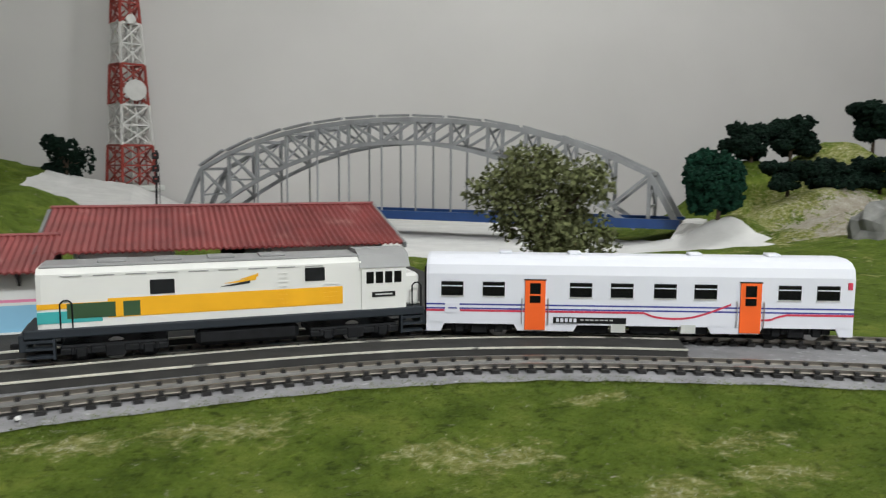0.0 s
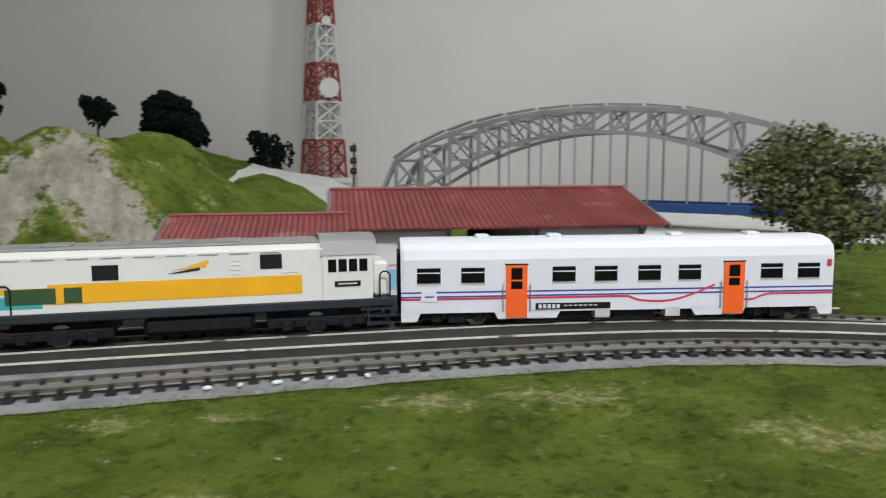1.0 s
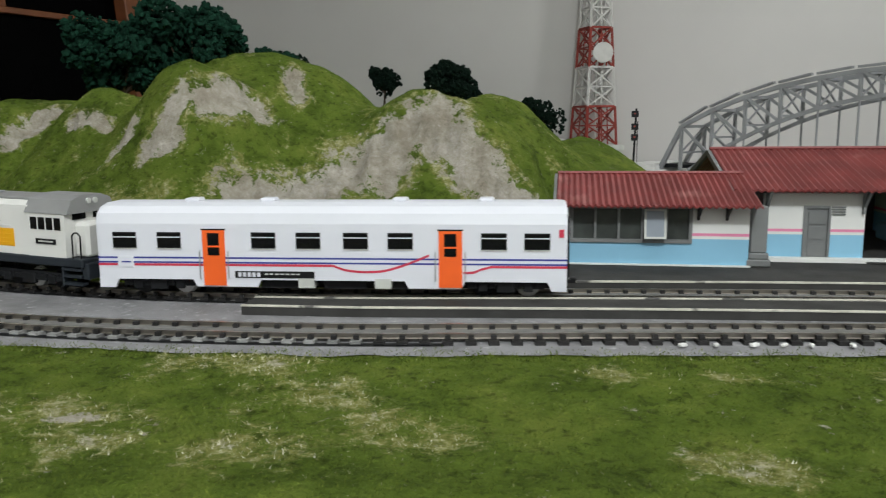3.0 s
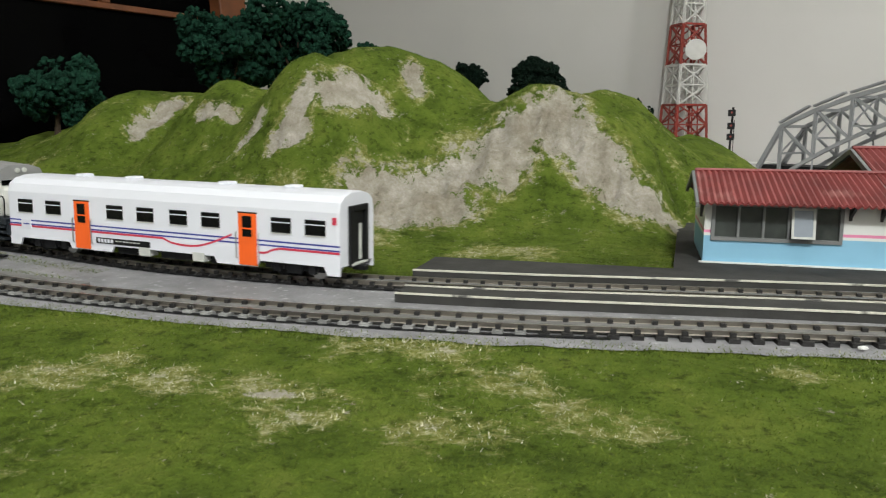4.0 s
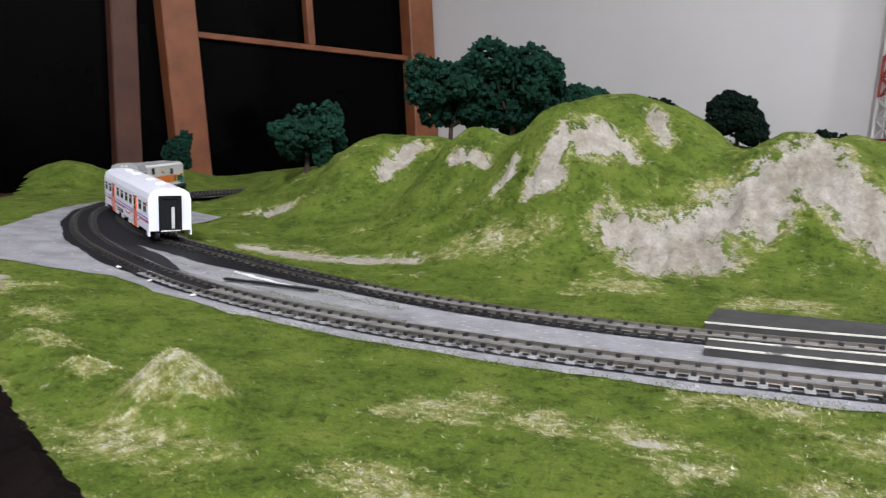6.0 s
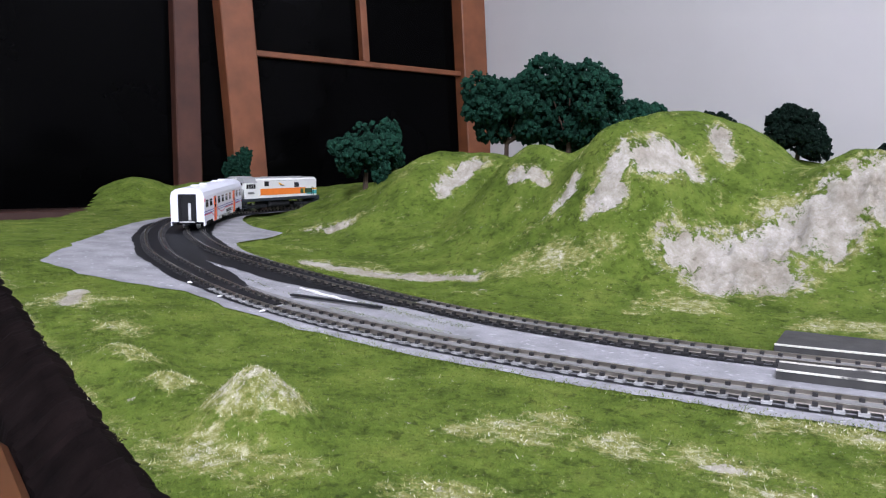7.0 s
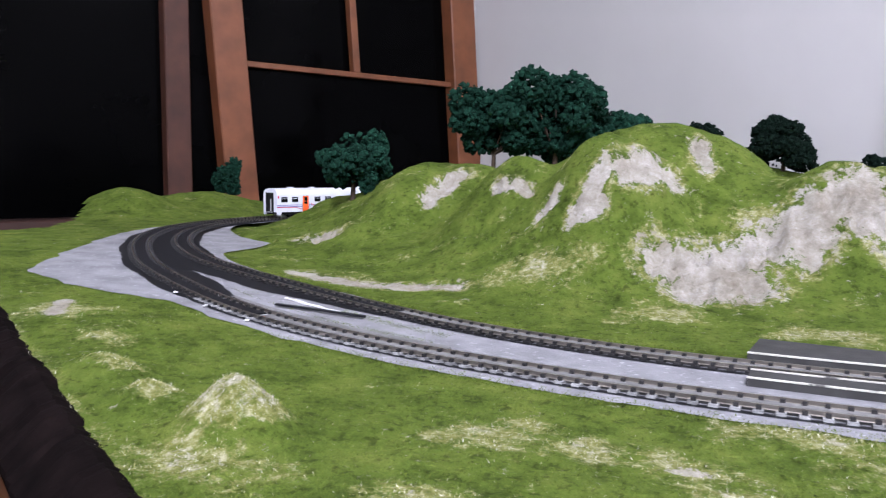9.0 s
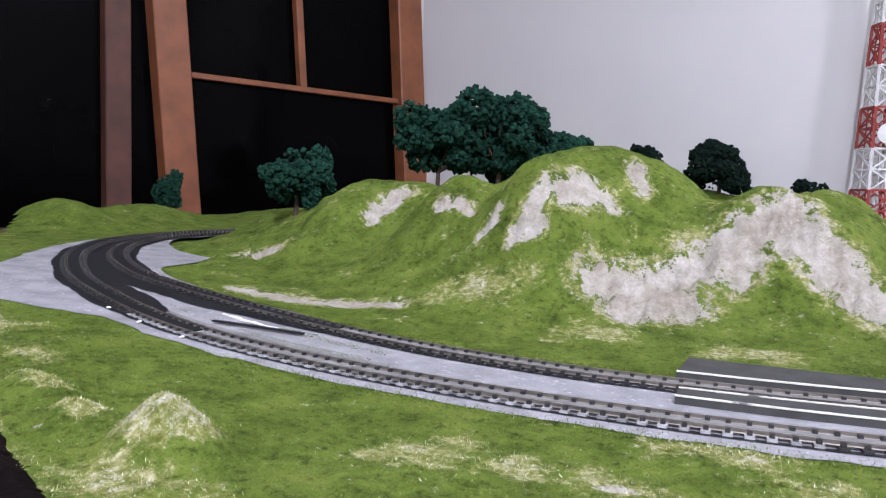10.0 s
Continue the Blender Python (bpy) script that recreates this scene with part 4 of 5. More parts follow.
        bar(bm, (bx, wy - 0.0008, 0.0255), (bx, wy - 0.0008, 0.0335), 0.0014)
        part("roof_bracket", bm, M_ST_DARK, t)
    # corner pillar with a flared foot
    bm = bmesh.new()
    for z0, z1, r in ((0, 0.004, 0.0064), (0.004, 0.0075, 0.0054), (0.0075, 0.033, 0.0044)):
        box(bm, 0.2385 - r, 0.2385 + r, 0.108 - r, 0.108 + r, z0, z1, None, 0.0006)
    part("corner_pillar", bm, M_ST_GREY, t)
    # main hall
    hy, hz = 0.1260, 0.0385
    blocks = ((0.2450, 0.2995, True), (0.3520, 0.4240, False))
    for a, b, door in blocks:
        dh = (a + 0.0230, a + 0.0355, 0.001, 0.0305)
        painted_wall(t, a, b, hz, hy, [dh])
        side_wall(t, b - 0.003, hy + 0.003, 0.262, hz)
        side_wall(t, a, hy + 0.003, 0.262, hz)
        part("wall_back", boxm(a, b, 0.262, 0.265, 0, hz), M_ST_WHITE, t)
        fr = bmesh.new()
        wall_with_holes(fr, dh[0] - 0.001, dh[1] + 0.001, 0.001, dh[3] + 0.001, [(dh[0] + 0.0004, dh[1] - 0.0004, 0.001, dh[3] - 0.0004)], hy - 0.0008, hy + 0.002)
        dr = part("door", fr, M_ST_GREY, t, "closed grey door")
        leaf = boxm(dh[0] + 0.0004, dh[1] - 0.0004, hy + 0.0004, hy + 0.0014, 0.001, dh[3] - 0.0004)
        for k in (0.003, 0.0125, 0.021):
            box(leaf, dh[0] + 0.0018, dh[1] - 0.0018, hy - 0.0001, hy + 0.0006, k, k + 0.0070)
        part("leaf", leaf, M_ST_GREY, dr)
        bm = bmesh.new()
        for k in range(4):
            box(bm, b - 0.0175, b - 0.0105, hy - 0.0007, hy + 0.0003, 0.0262 + k * 0.0014, 0.0270 + k * 0.0014)
        part("wall_vent", bm, M_ST_GREY, t)
        for bx in (a + 0.002, b - 0.001):
            bm = bmesh.new()
            bar(bm, (bx, hy, 0.0300), (bx, 0.1165, 0.0405), 0.0016)
            bar(bm, (bx, hy - 0.0009, 0.0270), (bx, hy - 0.0009, 0.0400), 0.0016)
            part("roof_bracket", bm, M_ST_GREY, t)
    # added dark sheet that paints the shade inside the passage
    part("passage_shade_sheet", boxm(0.334, 0.352, 0.258, 0.262, 0, 0.0385), M_ST_DARK, t)
    part("inner_floor", boxm(0.2995, 0.352, 0.118, 0.265, 0.0, 0.0010), M_ASPHALT, t)
    part("bench", boxm(0.340, 0.3485, 0.17, 0.22, 0.001, 0.012, 0.0006), M_ST_BLUE, t, "light blue bench in the open passage")
    # the ceiling's colour has the shade below the roof put in
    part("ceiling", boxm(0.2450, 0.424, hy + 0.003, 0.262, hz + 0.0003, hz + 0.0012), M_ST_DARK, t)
    ey, ez, ry, rz = 0.1150, 0.0412, 0.1950, 0.0610
    part("roof", corrugated(0.2270, 0.4370, ey, ez, ry, rz, 0.0038), M_ROOF, t)
    part("roof", corrugated(0.2270, 0.4370, 0.276, ez, ry, rz, 0.0038), M_ROOF, t)
    part("ridge_cap", rod(bmesh.new(), (0.226, ry, rz + 0.0006), (0.438, ry, rz + 0.0006), 0.0013), M_ROOF, t)
    for x in (0.2255, 0.4385):
        bm = bmesh.new()
        for a in (ey, 0.276):
            bar(bm, (x, a, ez - 0.002), (x, ry, rz - 0.002), 0.002, 0.0034)
        part("bargeboard", bm, M_ST_GREY, t)
    for x in (0.2455, 0.4210):
        g = bmesh.new()
        vs = [g.verts.new(p) for p in ((x, hy, hz), (x, 0.265, hz), (x, ry, rz - 0.003), (x + 0.003, hy, hz), (x + 0.003, 0.265, hz), (x + 0.003, ry, rz - 0.003))]
        for f in ((0, 2, 1), (3, 4, 5), (0, 1, 4, 3), (1, 2, 5, 4), (2, 0, 3, 5)):
            g.faces.new([vs[i] for i in f])
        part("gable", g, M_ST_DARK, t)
    part("plinth", boxm(0.131, 0.234, 0.0995, 0.1020, 0, 0.0007), M_ST_WHITE, t)
    part("plinth", boxm(0.244, 0.424, 0.1195, 0.1260, 0, 0.0022), M_ST_WHITE, t)
    return t


station()

# ---- the coach ----
COACH_L, COACH_W = 0.2220, 0.0350


def section(w, z0, z_eave, z_top, n=7):
    """Half-round roofed section, across y and z."""
    h = w / 2
    pts = [(-h, z0), (-h, z_eave)]
    for i in range(1, n):
        a = math.pi * (1 - i / n)
        c, s = math.cos(a), math.sin(a)
        pts.append((h * math.copysign(abs(c) ** 0.75, c), z_eave + (z_top - z_eave) * abs(s) ** 0.80))
    return pts + [(h, z_eave), (h, z0)]


def cx(px):
    return (px - 728.5) * 0.0002543


def bogie(parent, x, axle=0.0105, n=2, length=0.036):
    b = part("bogie", boxm(x - length / 2, x + length / 2, -0.0125, 0.0125, 0.0050, 0.0085, 0.0008), M_UNDER, parent)
    for sy in (-1, 1):
        bm = bmesh.new()
        box(bm, x - length / 2, x + length / 2, sy * 0.0128 - 0.0011, sy * 0.0128 + 0.0011, 0.0042, 0.0072, None, 0.0005)
        box(bm, x - 0.0042, x + 0.0042, sy * 0.0137 - 0.0011, sy * 0.0137 + 0.0011, 0.0026, 0.0080, None, 0.0004)
        for k in range(n):
            ax = x + (k - (n - 1) / 2) * axle * 2 / max(1, n - 1)
            box(bm, ax - 0.0022, ax + 0.0022, sy * 0.0137 - 0.0010, sy * 0.0137 + 0.0010, 0.0030, 0.0074, None, 0.0004)
            for dx in (-0.0036, 0.0036):
                rod(bm, (ax + dx, sy * 0.0136, 0.0045), (ax + dx, sy * 0.0136, 0.0078), 0.0009, 6)
        part("side_frame", bm, M_UNDER, b)
    for k in range(n):
        ax = x + (k - (n - 1) / 2) * axle * 2 / max(1, n - 1)
        for sy in (-1, 1):
            bm = bmesh.new()
            rod(bm, (ax, sy * 0.0066, 0.0046), (ax, sy * 0.0084, 0.0046), 0.0048, 18)
            rod(bm, (ax, sy * 0.0060, 0.0046), (ax, sy * 0.0068, 0.0046), 0.0054, 18)
            part("wheel", bm, M_SILVER if k == 1 else M_UNDER, b)
    return b


def coach():
    t = thing("passenger_coach", pose(0, 0, 0), "white model passenger coach with orange doors and blue and red stripes", "train coach")
    h = COACH_L / 2
    zb = 0.0082
    sec = section(COACH_W, zb, 0.0348, 0.0442)
    rows = []
    for k, (x, sc) in enumerate(((-h, 0.985), (-h + 0.0015, 1), (h - 0.0015, 1), (h, 0.985))):
        rows.append([(x, y * sc, zb + (z - zb) * (0.99 if sc < 1 else 1)) for y, z in sec])
    bm = loft(bmesh.new(), rows, True, True)
    bmesh.ops.recalc_face_normals(bm, faces=bm.faces)
    # the skirts: full depth at the ends and doors, cut away over the bogies
    for sy in (-1, 1):
        for a, b, z in ((292, 322, 0.0040), (482, 598, 0.0048), (880, 976, 0.0048), (1138, 1165, 0.0040)):
            y0, y1 = sorted((sy * COACH_W / 2, sy * (COACH_W / 2 - 0.0013)))
            prof = [(cx(a) - (0.0022 if a > 300 else 0), zb + 0.0006), (cx(a), z), (cx(b), z), (cx(b) + (0.0022 if b < 1160 else 0), zb + 0.0006)]
            va = [bm.verts.new((x, y0, zz)) for x, zz in prof]
            vb = [bm.verts.new((x, y1, zz)) for x, zz in prof]
            bm.faces.new(va)
            bm.faces.new(vb[::-1])
            for i in range(4):
                bm.faces.new((va[i], vb[i], vb[(i + 1) % 4], va[(i + 1) % 4]))
    bmesh.ops.recalc_face_normals(bm, faces=bm.faces)
    body = part("body", bm, M_WHITE, t)
    for sy in (-1, 1):
        def plate(name, a, b, z0, z1, m, off=0.0001, thick=0.0003, label="", par=t):
            y = sy * (COACH_W / 2)
            y0, y1 = sorted((y - sy * thick, y + sy * off))
            return part(name, boxm(cx(a) if a > 5 else a, cx(b) if b > 5 else b, y0, y1, z0, z1), m, par, label)

        for px in (346, 432, 612, 696, 784, 866, 1035, 1112):
            w = plate("window", px - 23, px + 23, 0.0232, 0.0308, M_BLACK, 0.00015)
            plate("pane", px - 21, px + 21, 0.0237, 0.0303, M_GLASS, 0.00025, par=w)
            plate("sash_bar", px - 22, px + 22, 0.0282, 0.0287, M_WHITE, 0.00045, label="white sash bar", par=w)
            plate("sill", px - 24, px + 24, 0.0227, 0.0231, M_LIGHTGREY, 0.0005, par=w)
        for px in (518, 957):
            d = plate("door", px - 21, px + 21, 0.0055, 0.0318, M_ORANGE, 0.0007, label="orange door")
            plate("door_window", px - 11, px + 11, 0.0200, 0.0305, M_GLASS, 0.0009, par=d)
            plate("door_bar", px - 12, px + 12, 0.0238, 0.0246, M_ORANGE, 0.0011, par=d)
            plate("lintel", px - 23, px + 23, 0.0318, 0.0325, M_BLACK, 0.0006, par=d)
            for q in (px - 27, px + 27):
                bm = bmesh.new()
                y = sy * (COACH_W / 2 + 0.0011)
                yi = sy * (COACH_W / 2)
                tube(bm, [(cx(q), yi, 0.0085), (cx(q), y, 0.0092), (cx(q), y, 0.0215), (cx(q), yi, 0.0222)], 0.00028, 5)
                part("handrail", bm, M_SILVER, t)
        spans = ((292, 497), (539, 936), (978, 1165))
        for a, b in spans:
            plate("blue_stripe", a, b, 0.0182, 0.0190, M_BLUE)
            plate("blue_stripe", a, b, 0.0160, 0.0168, M_BLUE)
        for a, b in ((292, 330), (362, 497), (539, 742), (1030, 1165)):
            plate("red_stripe", a, b, 0.0147, 0.0158, M_RED, 0.00012)
        # the red line swings down and up again beside the rear door
        y = sy * (COACH_W / 2 + 0.00012)
        for pts in ([(742, 0.0152), (765, 0.0132), (800, 0.0124), (835, 0.0130), (870, 0.0155), (905, 0.0190), (918, 0.0204)], [(980, 0.0124), (998, 0.0126), (1012, 0.0140), (1030, 0.0152)]):
            c = dense_line([(cx(a), z) for a, z in pts], 6)
            bm = bmesh.new()
            loft(bm, [[(p[0], y, p[1] + 0.00055), (p[0], y, p[1] - 0.00055)] for p in c])
            part("red_swirl", bm, M_RED, t, "thin red curved line")
        plate("emblem_field", 331, 361, 0.0140, 0.0192, M_WHITE, 0.0004)
        plate("emblem_bar", 338, 356, 0.0162, 0.0169, M_BLUE, 0.0005)
        plate("red_lamp", 1150, 1159, 0.0290, 0.0326, M_RED, 0.0004, label="small red marker plate")
        plate("solebar_board", 556, 706, 0.0092, 0.0124, M_BLACK, 0.0003)
        for k in range(7):
            plate("lettering_bar", 612 + k * 10, 619 + k * 10, 0.0108, 0.0114, M_LIGHTGREY, 0.0005)
        for k in range(5):
            plate("lettering_bar", 562 + k * 9, 568 + k * 9, 0.0098, 0.0118, M_WHITE, 0.0005)
        for px in (690, 833):
            plate("battery_box", px - 15, px + 15, 0.0046, 0.0092, M_LIGHTGREY, 0.0002, 0.006, "pale grey equipment box")
        for a, b in ((600, 672), (720, 800), (850, 878)):
            plate("underfloor_tank", a, b, 0.0036, 0.0090, M_UNDER, -0.004, 0.010)
    part("underframe", boxm(-h + 0.004, h - 0.004, -0.0125, 0.0125, 0.0062, 0.0082), M_UNDER, t)
    for px in (458, 605, 858, 1020):
        bm = boxm(cx(px - 14), cx(px + 14), -0.004, 0.004, 0.0436, 0.0456, 0.0006)
        part("roof_vent", bm, M_WHITE, t)
    for sx in (-1, 1):
        e = sx * h
        fr = bmesh.new()
        x0, x1 = sorted((e, e + sx * 0.0016))
        for y0, y1, z0, z1 in ((-0.0092, -0.0062, 0.0085, 0.0375), (0.0062, 0.0092, 0.0085, 0.0375), (-0.0062, 0.0062, 0.0345, 0.0375), (-0.0092, 0.0092, 0.0072, 0.0085)):
            box(fr, x0, x1, y0, y1, z0, z1, None, 0.0003)
        g = part("gangway", fr, M_BLACK, t, "black gangway frame")
        x0, x1 = sorted((e - sx * 0.0001, e + sx * 0.0003))
        part("gangway_door", boxm(x0, x1, -0.0062, 0.0062, 0.0085, 0.0345), M_BLACK, g)
        x0, x1 = sorted((e + sx * 0.0003, e + sx * 0.0006))
        part("corridor_panel", boxm(x0, x1, 0.0010, 0.0036, 0.0100, 0.0280), M_LIGHTGREY, g, "pale inner door edge")
        x0, x1 = sorted((e - sx * 0.002, e + sx * 0.0055))
        part("coupler", boxm(x0, x1, -0.0022, 0.0022, 0.0050, 0.0075, 0.0004), M_BLACK, t)
        x0, x1 = sorted((e, e + sx * 0.0018))
        part("step_plate", boxm(x0, x1, -0.0080, 0.0080, 0.0078, 0.0088), M_LIGHTGREY, t)
    bogie(t, cx(402))
    bogie(t, cx(1056))
    return t


COACH = coach()

# ---- the locomotive ----


def loco():
    t = thing("diesel_locomotive", pose(0, 0, 0), "cream white model diesel locomotive with an amber band and grey roof", "locomotive")
    L = 0.190
    h = L / 2
    part("frame", boxm(-h, h, -0.0165, 0.0165, 0.0128, 0.0172, 0.0006), M_FRAME, t)
    # long hood, running ahead of the cab
    hx0, hx1, hw = -h + 0.006, h - 0.034, 0.0300
    sec = [(-hw / 2, 0.0172), (-hw / 2, 0.0420), (-hw / 2 + 0.0035, 0.0445), (hw / 2 - 0.0035, 0.0445), (hw / 2, 0.0420), (hw / 2, 0.0172)]
    bm = loft(bmesh.new(), [[(x, y * s, z) for y, z in sec] for x, s in ((hx0, 0.96), (hx0 + 0.002, 1), (hx1, 1))], True, True)
    bmesh.ops.recalc_face_normals(bm, faces=bm.faces)
    part("long_hood", bm, M_LOCO, t)
    bm = bmesh.new()
    box(bm, hx0 + 0.001, hx1, -hw / 2 + 0.0030, hw / 2 - 0.0030, 0.0444, 0.0456, None, 0.0005)
    for k in range(4):
        box(bm, hx0 + 0.025 + k * 0.025, hx0 + 0.038 + k * 0.025, -0.006, 0.006, 0.0454, 0.0466, None, 0.0004)
    part("hood_roof", bm, M_GREYROOF, t)
    cx0, cx1 = h - 0.034, h - 0.010
    sec = [(-0.0160, 0.0172), (-0.0160, 0.0395), (-0.0125, 0.0450), (-0.006, 0.0470), (0.006, 0.0470), (0.0125, 0.0450), (0.0160, 0.0395), (0.0160, 0.0172)]
    bm = loft(bmesh.new(), [[(x, y, z) for y, z in sec] for x in (cx0, cx1)], True, True)
    bmesh.ops.recalc_face_normals(bm, faces=bm.faces)
    cab = part("cab", bm, M_LOCO, t)
    sec = [(-0.0165, 0.0388), (-0.0128, 0.0454), (-0.006, 0.0476), (0.006, 0.0476), (0.0128, 0.0454), (0.0165, 0.0388), (0.0150, 0.0388), (-0.0150, 0.0388)]
    bm = loft(bmesh.new(), [[(x, y, z) for y, z in sec] for x in (cx0 - 0.001, cx1 + 0.002)], True, True)
    bmesh.ops.recalc_face_normals(bm, faces=bm.faces)
    part("cab_roof", bm, M_GREYROOF, cab)
    # short nose
    bm = boxm(cx1, h - 0.001, -0.0110, 0.0110, 0.0172, 0.0345, 0.0016)
    part("short_nose", bm, M_LOCO, t)
    part("nose_band", boxm(cx1 + 0.002, h - 0.0008, -0.0112, 0.0112, 0.0180, 0.0186), M_LIGHTGREY, t)
    for sy in (-1, 1):
        y = sy * hw / 2

        def plate(name, x0, x1, z0, z1, m, off=0.0002, par=t, label="", yy=None):
            b = y if yy is None else sy * yy
            y0, y1 = sorted((b - sy * 0.0004, b + sy * off))
            return part(name, boxm(x0, x1, y0, y1, z0, z1), m, par, label)

        plate("amber_band", hx0 + 0.0295, hx1 - 0.0098, 0.0210, 0.0300, M_YELLOW if sy < 0 else M_ORANGE_BAND, label="amber band")
        plate("amber_band", hx0, hx0 + 0.0295, 0.0262, 0.0286, M_YELLOW, label="amber band")
        plate("teal_band", hx0, hx0 + 0.0271, 0.0196, 0.0250, M_TEAL, label="teal band")
        plate("green_panel", hx0 + 0.0123, hx0 + 0.0435, 0.0214, 0.0284, M_DGREEN, 0.0003)
        plate("amber_edge", hx0 + 0.0328, hx0 + 0.0361, 0.0212, 0.0298, M_YELLOW, 0.0004)
        for a, b, c, d in ((0.048, 0.059, 0.0310, 0.0378), (0.121, 0.131, 0.0335, 0.0402)):
            plate("grille", hx0 + a, hx0 + b, c, d, M_UNDER, 0.0004)
        for k in range(8):
            skin = (M_YELLOW if sy < 0 else M_ORANGE_BAND) if 0.0225 + k * 0.0022 < 0.0296 else M_LOCO
            if k < 5:
                plate("louvre", hx1 - 0.0197, hx1 - 0.0115, 0.0225 + k * 0.0022, 0.0229 + k * 0.0022, skin, 0.0004)
            plate("louvre", hx1 - 0.0426, hx1 - 0.0377, 0.0225 + k * 0.0022, 0.0229 + k * 0.0022, skin, 0.0004)
        for k in range(9):
            plate("hood_hinge", hx0 + 0.0098 + k * 0.0139, hx0 + 0.0189 + k * 0.0139, 0.0408, 0.0412, M_GREYROOF, 0.0004)
        for a, b, z, m in ((0.082, 0.097, 0.0342, M_YELLOW), (0.089, 0.098, 0.0359, M_YELLOW), (0.080, 0.094, 0.0327, M_FRAME)):
            bm = bmesh.new()
            loft(bm, [[(hx0 + a, y + sy * 0.0002, z), (hx0 + a, y + sy * 0.0002, z + 0.0002)], [(hx0 + (a + b) / 2, y + sy * 0.0002, z + 0.0004), (hx0 + (a + b) / 2, y + sy * 0.0002, z + 0.0014)], [(hx0 + b, y + sy * 0.0002, z + 0.0012), (hx0 + b, y + sy * 0.0002, z + 0.0028)]])
            part("emblem_stroke", bm, m, t)
        for k in range(4):
            plate("cab_window", cx0 + 0.0025 + k * 0.0050, cx0 + 0.0064 + k * 0.0050, 0.0308, 0.0368, M_GLASS, 0.0003, cab, yy=0.0160)
        nb = plate("number_board", cx0 + 0.0055, cx0 + 0.018, 0.0236, 0.0262, M_BLACK, 0.0004, cab, yy=0.0160)
        plate("number_bar", cx0 + 0.0072, cx0 + 0.0163, 0.0246, 0.0253, M_LIGHTGREY, 0.0006, nb, yy=0.0160)
        # handrails at the ends
        for x in (-h + 0.018, h - 0.004):
            bm = bmesh.new()
            tube(bm, [(x - 0.0025, sy * 0.0155, 0.0172), (x - 0.0025, sy * 0.0155, 0.0285), (x - 0.0010, sy * 0.0155, 0.0300), (x + 0.0010, sy * 0.0155, 0.0300), (x + 0.0025, sy * 0.0155, 0.0285), (x + 0.0025, sy * 0.0155, 0.0172)], 0.00040, 5)
            part("handrail", bm, M_BLACK, t)
        # steps below both ends
        for sx in (-1, 1):
            bm = bmesh.new()
            for z in (0.0040, 0.0078, 0.0112):
                x0, x1 = sorted((sx * (h - 0.001), sx * (h - 0.012)))
                y0, y1 = sorted((sy * 0.0166, sy * 0.0125))
                box(bm, x0, x1, y0, y1, z, z + 0.0012)
            x0, x1 = sorted((sx * (h - 0.012), sx * (h - 0.013)))
            y0, y1 = sorted((sy * 0.0166, sy * 0.0125))
            box(bm, x0, x1, y0, y1, 0.0034, 0.0130)
            part("steps", bm, M_FRAME, t)
    for k in (-1, 1):
        part("windscreen", boxm(cx1 - 0.0002, cx1 + 0.0004, k * 0.0068 - 0.0042, k * 0.0068 + 0.0042, 0.0355, 0.0418), M_GLASS, cab)
        part("headlamp", rod(bmesh.new(), (cx1 + 0.0016, k * 0.0022, 0.0445), (cx1 + 0.0028, k * 0.0022, 0.0445), 0.0015, 10), M_LIGHTGREY, cab)
    for sx in (-1, 1):
        x0, x1 = sorted((sx * (h - 0.002), sx * (h + 0.002)))
        part("buffer_beam", boxm(x0, x1, -0.0150, 0.0150, 0.0070, 0.0150, 0.0004), M_FRAME, t)
        x0, x1 = sorted((sx * h, sx * (h + 0.0075)))
        part("coupler", boxm(x0, x1, -0.0022, 0.0022, 0.0060, 0.0085, 0.0004), M_BLACK, t)
    bm = boxm(-0.021, 0.029, -0.0140, 0.0140, 0.0036, 0.0125, 0.0022)
    part("fuel_tank", bm, M_UNDER, t)
    bogie(t, -0.057, 0.0145, 3, 0.047)
    bogie(t, 0.058, 0.0145, 3, 0.047)
    return t


LOCO = loco()


